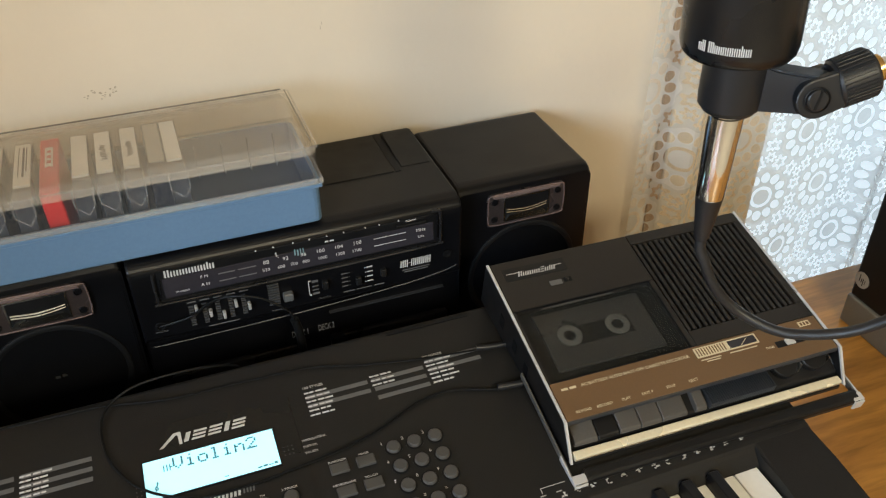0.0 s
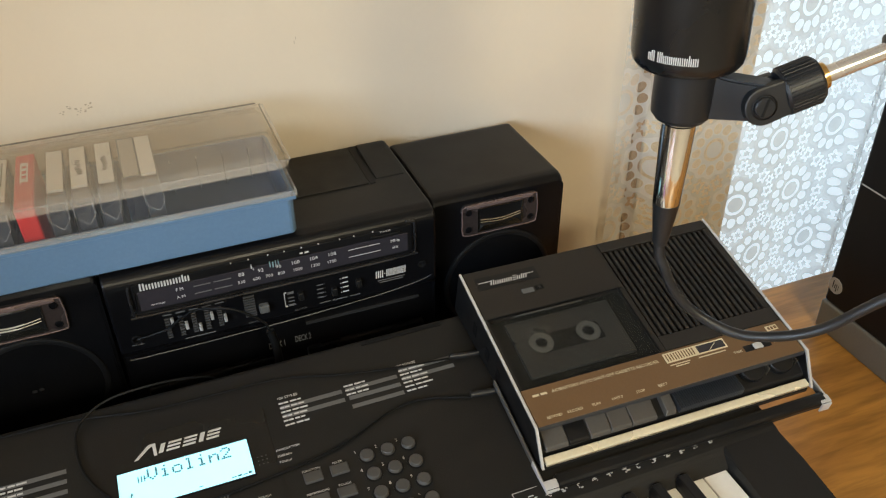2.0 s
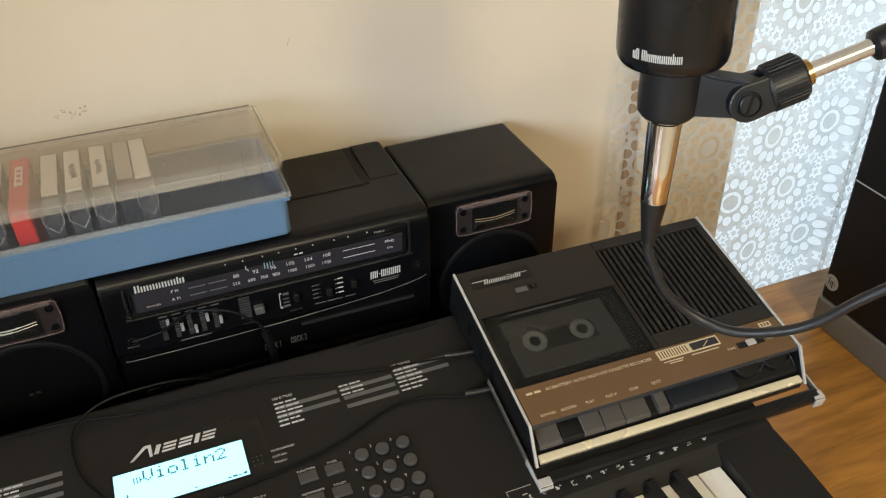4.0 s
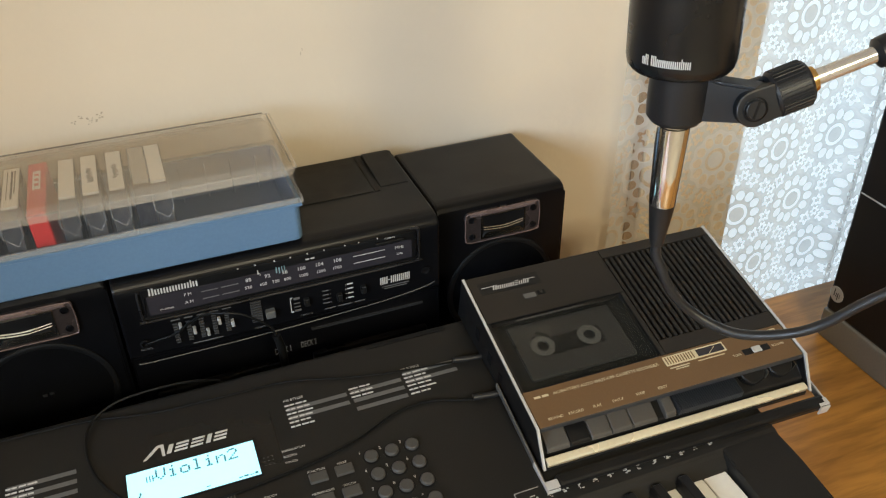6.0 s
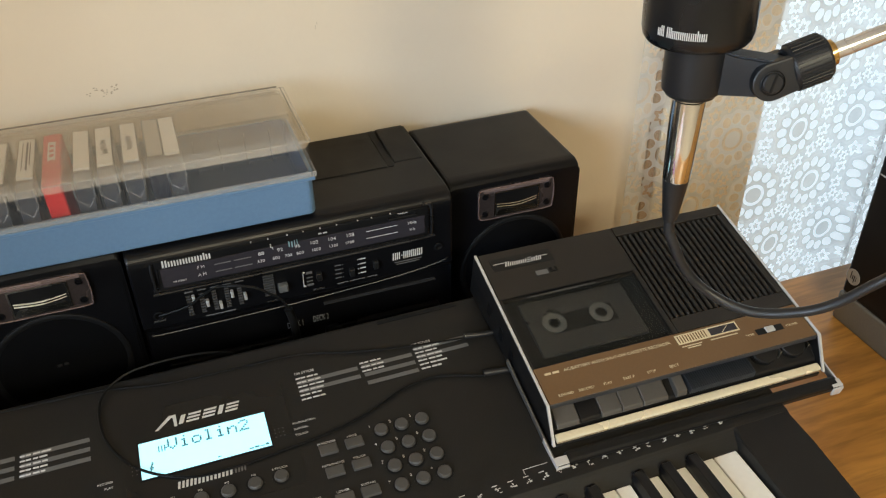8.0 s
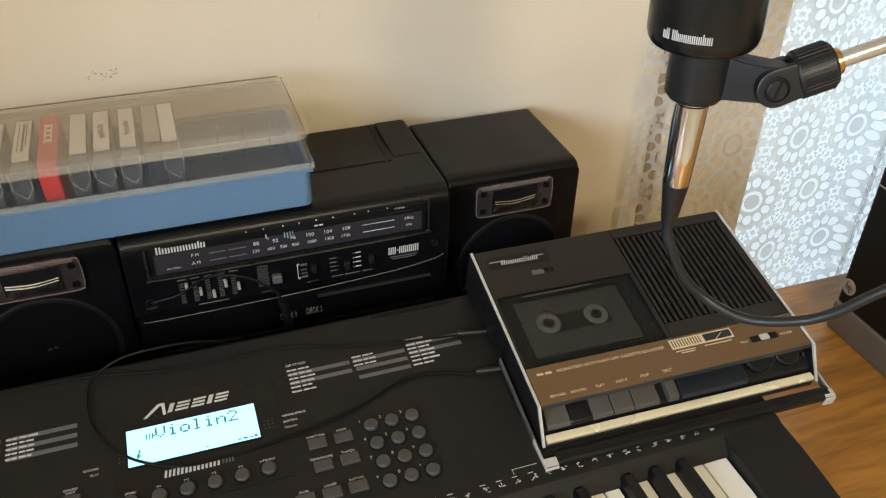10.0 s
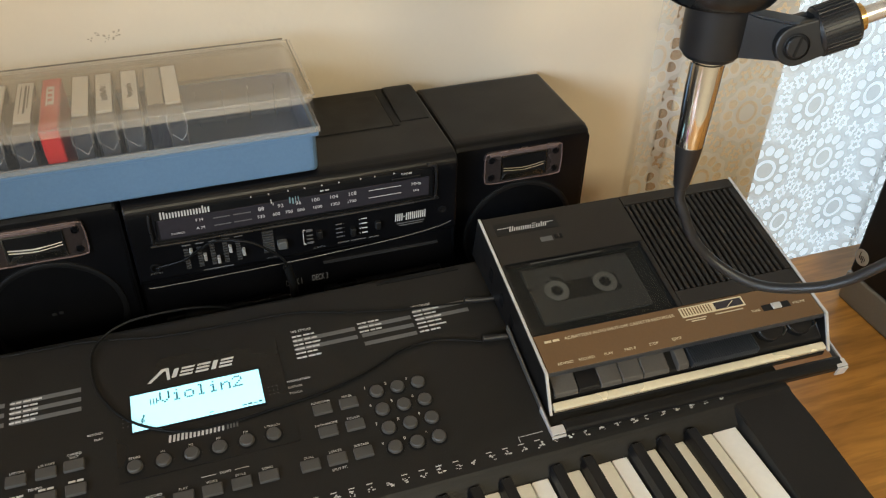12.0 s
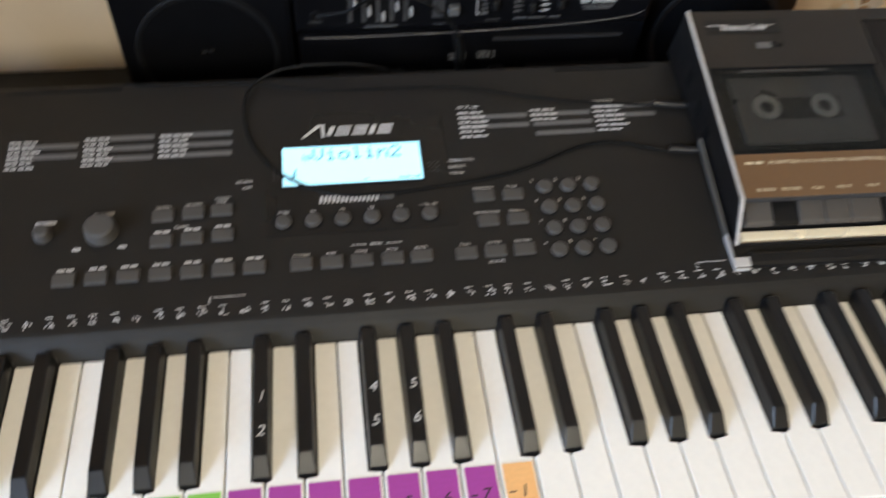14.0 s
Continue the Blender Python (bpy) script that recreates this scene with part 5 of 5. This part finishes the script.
lettering("TONE", 0.0032, Matrix.Translation((0.2080, -0.1595, ST_Z)), M_CREAM, rec)
lettering("VOLUME", 0.0032, Matrix.Translation((0.2520, -0.1595, ST_Z)), M_CREAM, rec)
badge = rec_plate("badge_plate", 0.2480, 0.2600, -0.1475, -0.1420, M_CREAM, 0.0004, 0.0008)
bars([(0.0010, 0.0030, 0.0010, 0.0042), (0.0042, 0.0062, 0.0010, 0.0042), (0.0074, 0.0098, 0.0010, 0.0042)], Matrix.Translation((0.2488, -0.1475, 0.0009)), M_REC_BROWN, badge)


def piano_key(x0, x1, material, raise_by=0.0):
    out = [(-0.1690, -0.0118 + raise_by), (-0.1725, -0.0112 + raise_by), (-0.1878, -0.0150 + raise_by), (-0.1898, -0.0185), (-0.1880, -0.0215), (-0.1690, -0.0160)]
    return part("piano_key", prism(out, "x", x0, x1, 0.0007, 1), material, rec, local=True)


for x0, x1, mat, up in ((0.0075, 0.0285, M_REC_KEY, 0), (0.0292, 0.0485, M_REC_DARK, -0.0008), (0.0492, 0.0685, M_REC_KEY, 0), (0.0692, 0.0885, M_REC_KEY, 0), (0.0892, 0.1130, M_REC_KEY, 0), (0.1215, 0.1315, M_REC_KEY, 0.0018)):
    piano_key(x0, x1, mat, up)
rib_me = mesh_of("front_rib", box(0, 0.0010, -0.1900, -0.1720, -0.0185, -0.0105), M_RIB)
for k in range(30):
    piece("front_rib", rib_me, rec, (0.1340 + 0.0022 * k, 0, 0))
for wx in (0.2180, 0.2480):
    m = Matrix.Translation((wx, -0.1710, -0.0115))
    wheel = lathe([(0, -0.004), (0.0120, -0.004), (0.0128, -0.003), (0.0128, 0.003), (0.0120, 0.004), (0, 0.004)], m @ pose(0, 0, 0, 20, 0, 0), 32)
    wheel = part("thumbwheel", wheel, M_REC_DARK, rec, local=True)
    knurl = bmesh.new()
    for q in range(40):
        box(-0.0005, 0.0005, 0.0124, 0.0133, -0.0030, 0.0030, bm=knurl)
        bmesh.ops.rotate(knurl, verts=knurl.verts, cent=(0, 0, 0), matrix=Matrix.Rotation(math.tau / 40, 3, "Z"))
    part("wheel_knurl", knurl, M_REC_DARK, wheel, local=True, at=m @ pose(0, 0, 0, 20, 0, 0))
    part("wheel_post", box(wx + 0.0136, wx + 0.0150, -0.1790, -0.1700, -0.0190, -0.0085, 0.0004, 1), M_SATIN, rec, local=True)
part("cream_trim", box(0.0045, RW - 0.0045, -0.1985, -0.1910, -0.0265, -0.0215, 0.0012, 2), M_TRIM, rec, "champagne metal front strip", local=True)
part("trim_groove", box(0.0050, RW - 0.0050, -0.1988, -0.1975, -0.0243, -0.0237), M_REC_BROWN, rec, local=True)
part("front_skirt", box(0.0035, RW - 0.0035, -0.1985, -0.1880, -0.0335, -0.0278, 0.0010, 1), M_REC_DARK, rec, local=True)
# folded carrying handle
handle = part("handle_grip", box(0.0065, RW + 0.004, -0.2180, -0.2060, -0.0335, -0.0235, 0.0030, 2), M_REC_DARK, rec, "black carrying handle folded round the front", local=True)
for ax, inner in ((-0.0050, 1), (RW + 0.0020, -1)):
    part("handle_arm", box(ax + 0.0008, ax + 0.0024, -0.2150, -0.1050, -0.0320, -0.0255, 0.0005, 1), M_DULL_ARM, handle, "dull metal handle arm", local=True)
    x0, x1 = (ax, ax + 0.0120) if inner > 0 else (ax - 0.0070, ax + 0.0036)
    corner = box(x0, x1, -0.2200, -0.2182, -0.0350, -0.0250, 0.0005, 1)
    box(x0, x1, -0.2182, -0.2105, -0.0250, -0.0236, 0.0004, 1, bm=corner)
    sx = x0 if inner > 0 else x1 - 0.0014
    box(sx, sx + 0.0014, -0.2182, -0.1900, -0.0340, -0.0250, 0.0004, 1, bm=corner)
    part("handle_corner", corner, M_SILVER, handle, "bright metal corner bracket", local=True)
for jy in (-0.045, -0.075, -0.100):
    rec_plate("side_jack", -0.0004, 0.0010, jy - 0.008, jy, M_KB_DARK, -0.030, -0.016)
for fx in (0.02, RW - 0.03):
    for fy, fz in ((-0.02, -0.0505), (-0.170, -0.0330)):
        part("foot", box(fx, fx + 0.01, fy, fy + 0.01, fz - 0.003, fz + 0.004), M_RUBBER, rec, local=True)

# ---------------------------------------------------------------- microphone on its boom
AX, AY = 0.403, -0.007
mic = thing("microphone", pose(AX, AY, 1.366, -1.1, -1.4, 0), "large satin black studio microphone hanging from a boom clip", "microphone")
body = part("body", lathe([(0, 0.0325), (0.0250, 0.0327), (0.0281, 0.0340), (0.0298, 0.0365), (0.0306, 0.0405), (0.0306, 0.150), (0.0298, 0.153), (0, 0.153)], None, 72), M_MIC, mic, local=True, smooth=True)
part("stem", lathe([(0, -0.001), (0.0098, -0.001), (0.0102, 0.0), (0.0102, 0.034), (0, 0.034)], None, 40), M_MIC, mic, local=True, smooth=True)
part("grille_head", lathe([(0.0300, 0.1535), (0.0310, 0.156), (0.0310, 0.20), (0.028, 0.214), (0.018, 0.222), (0, 0.224)], None, 48), M_SATIN, mic, local=True, smooth=True)
name_m = bmesh.new()
# maker's mark round the lower edge of the body
for x0, x1, y0, y1 in mark_strokes("xC Clxxxxxxlxx", 0.0275, 0.0056, 0.0007):
    a = math.atan2(-0.345, -0.295) - 0.64
    ring = []
    for rr in (0.0305, 0.0309):
        for xx, yy in ((x0, y0), (x1, y0), (x1, y1), (x0, y1)):
            aa = a + xx / 0.0306
            ring.append(name_m.verts.new((rr * math.cos(aa), rr * math.sin(aa), 0.0422 + yy)))
    for f in ((0, 1, 2, 3), (4, 5, 6, 7), (0, 1, 5, 4), (1, 2, 6, 5), (2, 3, 7, 6), (3, 0, 4, 7)):
        name_m.faces.new([ring[i] for i in f])
part("logo_shape", name_m, M_PRINT, body, local=True)

plug = thing("microphone_cable", pose(AX, AY, 1.283), "black microphone cable with a chrome plug", "cable")
part("plug_shell", lathe([(0.0078, 0.0265), (0.0083, 0.0275), (0.0090, 0.050), (0.0099, 0.0785), (0.0099, 0.0800), (0.0094, 0.0806), (0.0094, 0.0812), (0.0099, 0.0818), (0.0090, 0.0825)], None, 40), M_PLUG, plug, "polished metal plug shell", local=True, smooth=True)
part("boot", lathe([(0.0036, -0.004), (0.0046, -0.002), (0.0052, 0.002), (0.0081, 0.0265), (0.0076, 0.0272), (0, 0.0272)], None, 36), M_RUBBER, plug, local=True, smooth=True)
CABLE_POINTS = [(AX, AY, 1.284), (0.4035, -0.0075, 1.272), (0.406, -0.010, 1.264), (0.414, -0.017, 1.244), (0.429, -0.028, 1.228), (0.448, -0.045, 1.2205), (0.469, -0.062, 1.226), (0.486, -0.076, 1.239), (0.507, -0.094, 1.269), (0.56, -0.13, 1.32), (0.68, -0.15, 1.30), (0.82, -0.16, 1.05), (0.925, -0.165, 0.6), (0.96, -0.20, 0.1), (1.0, -0.3, 0.028)]
part("lead", tube(CABLE_POINTS, 0.0034, 14, 12), M_RUBBER, plug, smooth=True)

# clip: a cup round the stem, an arm, a knuckle with a slotted screw, and a ribbed nut on the boom
KN = Vector((0.4317, -0.0326, 1.3808))
BOOM_AZ, BOOM_EL = -14, 20
BD = Vector((math.cos(radians(BOOM_EL)) * math.cos(radians(BOOM_AZ)), math.cos(radians(BOOM_EL)) * math.sin(radians(BOOM_AZ)), math.sin(radians(BOOM_EL))))
boom = thing("boom_stand", pose(1.05, -0.75, 0), "chrome microphone boom stand with a black clip", "microphone stand")
clip = part("clip_cup", lathe([(0.0145, 0), (0.0150, 0.001), (0.0168, 0.003), (0.0172, 0.010), (0.0172, 0.0315), (0.0104, 0.0318), (0.0104, 0)], pose(AX, AY, 1.3665), 40), M_CLIP, boom, smooth=True)
ad = Vector((KN.x - AX, KN.y - AY, 0)).normalized()
side = Vector((-ad.y, ad.x, 0))
arm = bmesh.new()
pts = []
for d, lo, hi in ((0.010, 1.3690, 1.3970), (0.022, 1.3700, 1.3940), (0.034, 1.3712, 1.3935), (0.047, 1.3720, 1.3930)):
    pts.append([Vector((AX, AY, 0)) + ad * d + side * w + Vector((0, 0, z)) for w, z in ((-0.0065, lo), (0.0065, lo), (0.0065, hi), (-0.0065, hi))])
vs = [[arm.verts.new(p) for p in r] for r in pts]
for a, b in zip(vs, vs[1:]):
    for k in range(4):
        arm.faces.new((a[k], a[(k + 1) % 4], b[(k + 1) % 4], b[k]))
arm.faces.new(vs[0])
arm.faces.new(list(reversed(vs[-1])))
bmesh.ops.bevel(arm, geom=list(arm.edges), offset=0.0012, segments=2, affect="EDGES")
part("clip_arm", arm, M_CLIP, boom)
# knuckle plates face the room
kx = BD
kz = -side - kx * (-side).dot(kx)
kz.normalize()
km = Matrix((( kx.x, kz.cross(kx).x, kz.x, KN.x), (kx.y, kz.cross(kx).y, kz.y, KN.y), (kx.z, kz.cross(kx).z, kz.z, KN.z), (0, 0, 0, 1)))
for off, th in ((0.0045, 0.0060), (-0.0105, 0.0060)):
    cheekm = bmesh.new()
    out = [(0.0106 * math.cos(radians(a)), 0.0106 * math.sin(radians(a))) for a in range(90, 271, 15)] + [(0.0140, -0.0098), (0.0140, 0.0098)]
    prism(out, "z", off, off + th, 0.0010, 2, bm=cheekm)
    cheekm.transform(km)
    part("knuckle_plate", cheekm, M_CLIP, boom)
tongue = box(-0.004, 0.012, -0.0085, 0.0085, -0.0044, 0.0044, 0.001, 1)
tongue.transform(km)
part("knuckle_tongue", tongue, M_CLIP, boom)
screw = lathe([(0.0056, 0.0100), (0.0056, 0.0122), (0.0049, 0.0128), (0, 0.0128)], km, 28)
sc = part("screw", screw, M_CLIP, boom)
slot = box(-0.0051, 0.0051, -0.0007, 0.0007, 0.0122, 0.0131)
slot.transform(km @ pose(0, 0, 0, 0, 0, 55))
part("screw_slot", slot, M_KB_DARK, sc)
ring = lathe([(0.0070, 0.0115), (0.0065, 0.0118), (0.0065, 0.0110)], km, 28)
part("screw_ring", ring, M_KB_DARK, sc)
bmx = BD.to_track_quat("Z", "Y").to_matrix().to_4x4()
bmx.translation = KN
nut = bmesh.new()
prof_n = [(0.0, 0.0130), (0.0118, 0.0130), (0.0128, 0.0145), (0.0128, 0.0325), (0.0120, 0.0340), (0.0080, 0.0343)]
lathe(prof_n, bmx, 56, nut)
part("ribbed_nut", nut, M_CLIP, boom)
rib = box(-0.00055, 0.00055, 0.0124, 0.0136, 0.0150, 0.0323, 0.0002, 1)
rib_mesh = mesh_of("nut_rib", rib, M_CLIP)
for k in range(36):
    o = new("nut_rib", rib_mesh)
    o.parent = boom
    o.matrix_basis = boom.matrix_basis.inverted() @ bmx @ pose(0, 0, 0, 0, 0, 360 * k / 36)
part("thread_ring", lathe([(0.0085, 0.0343), (0.0085, 0.0362), (0.0072, 0.0367), (0.0072, 0.0385), (0, 0.0386)], bmx, 32), M_BRASS, boom, "brass thread", smooth=True)
part("boom_tube", lathe([(0.0046, 0.0386), (0.0046, 0.56), (0, 0.56)], bmx, 28), M_TUBE, boom, smooth=True)
part("boom_clutch", lathe([(0.0047, 0.0725), (0.0085, 0.0745), (0.0090, 0.078), (0.0090, 0.150), (0.0085, 0.154), (0.0047, 0.156)], bmx, 28), M_CLIP, boom, smooth=True)
tip = KN + BD * 0.555
part("upright", lathe([(0.011, 0.02), (0.011, tip.z), (0, tip.z + 0.005)], pose(tip.x, tip.y, 0), 24), M_CHROME, boom, smooth=True)
part("base_plate", lathe([(0.15, 0), (0.15, 0.012), (0.14, 0.02), (0, 0.026)], pose(tip.x, tip.y, 0), 48), M_CLIP, boom, smooth=True)

# ---------------------------------------------------------------- computer tower on the desk
tower = thing("computer_tower", pose(1.2, 0.27, DESK_Z), "black desktop computer tower on a light grey plinth", "computer")
part("plinth", box(0.998, 1.36, 0.172, 0.356, DESK_Z, 0.799, 0.003, 2), M_PLINTH, tower, "light grey plinth")
part("case", box(1.0, 1.36, 0.174, 0.354, 0.7995, 1.16, 0.004, 2), M_TOWER, tower)
part("front_seam", box(0.9994, 1.002, 0.178, 0.350, 0.9965, 0.9985), M_TOWER_GREY, tower)
tm = tower.matrix_basis.inverted() @ pose(0.9998, 0.341, 0.832, 90, 0, -90)
part("round_badge", lathe([(0.0125, 0), (0.0125, 0.0008), (0, 0.001)], tm, 36), M_TOWER_GREY, tower, "round silver badge", local=True)
bars([(-0.0045, -0.0030, -0.004, 0.008), (-0.0010, 0.0005, -0.004, 0.003), (0.0020, 0.0035, -0.008, 0.004), (0.0055, 0.0065, -0.004, 0.003)], tm @ Matrix.Translation((0, 0, 0.0011)), M_TOWER, tower, "badge_shape")

# ---------------------------------------------------------------- thin audio leads
def laid(points, lift=0.0016):
    return [(x, y, panel_z(y) + lift) for x, y in points]


lead = thing("audio_lead", pose(0.34, 0.137, panel_z(0.137)), "thin black audio lead looped across the keyboard", "cable")
pa = laid([(0.362, 0.134), (0.338, 0.137), (0.300, 0.149), (0.268, 0.147), (0.227, 0.130), (0.191, 0.121), (0.143, 0.115), (0.110, 0.112), (0.076, 0.114), (0.040, 0.133), (0.017, 0.165), (0.010, 0.200)])
pa += [(0.016, 0.222, 1.0535), (0.040, 0.234, 1.060), (0.078, 0.238, 1.0605), (0.112, 0.244, 1.052), (0.132, 0.256, 1.030), (0.136, 0.262, 0.98), (0.136, 0.266, SHELF_Z + 0.004)]
part("wire", tube(pa, 0.0012, 8, 8), M_WIRE, lead, smooth=True)
part("plug", tube(laid([(0.366, 0.1335), (0.352, 0.135), (0.338, 0.137)], 0.004), 0.0030, 12, 4), M_RUBBER, lead, smooth=True)
lead = thing("audio_lead", pose(0.35, 0.184, panel_z(0.184)), "thin black audio lead running along the back of the keyboard", "cable")
part("wire", tube(laid([(0.364, 0.182), (0.345, 0.185), (0.284, 0.193), (0.234, 0.203), (0.185, 0.216), (0.130, 0.218), (0.068, 0.220), (0.013, 0.230), (-0.028, 0.232), (-0.067, 0.233)]) + [(-0.085, 0.240, 1.047), (-0.10, 0.250, 1.02), (-0.102, 0.254, SHELF_Z + 0.004)], 0.0009, 8, 8), M_WIRE, lead, smooth=True)
part("plug", tube(laid([(0.366, 0.1815), (0.352, 0.183), (0.338, 0.186)], 0.004), 0.0026, 12, 4), M_RUBBER, lead, smooth=True)
lead = thing("jack_lead", pose(0.194, 0.29, SHELF_Z), "black jack plug with a thin curling lead", "cable")
part("plug", tube([(0.196, 0.290, SHELF_Z + 0.002), (0.196, 0.290, 0.95), (0.195, 0.290, 1.02), (0.191, 0.290, 1.046)], 0.0042, 12, 6), M_WIRE, lead, smooth=True)
part("wire", tube([(0.191, 0.290, 1.046), (0.187, 0.290, 1.057), (0.177, 0.290, 1.068), (0.162, 0.292, 1.079), (0.145, 0.296, 1.083), (0.128, 0.305, 1.079), (0.113, 0.315, 1.066), (0.098, 0.322, 1.052), (0.0695, 0.3285, 1.0430)], 0.0014, 8, 8), M_WIRE, lead, smooth=True)
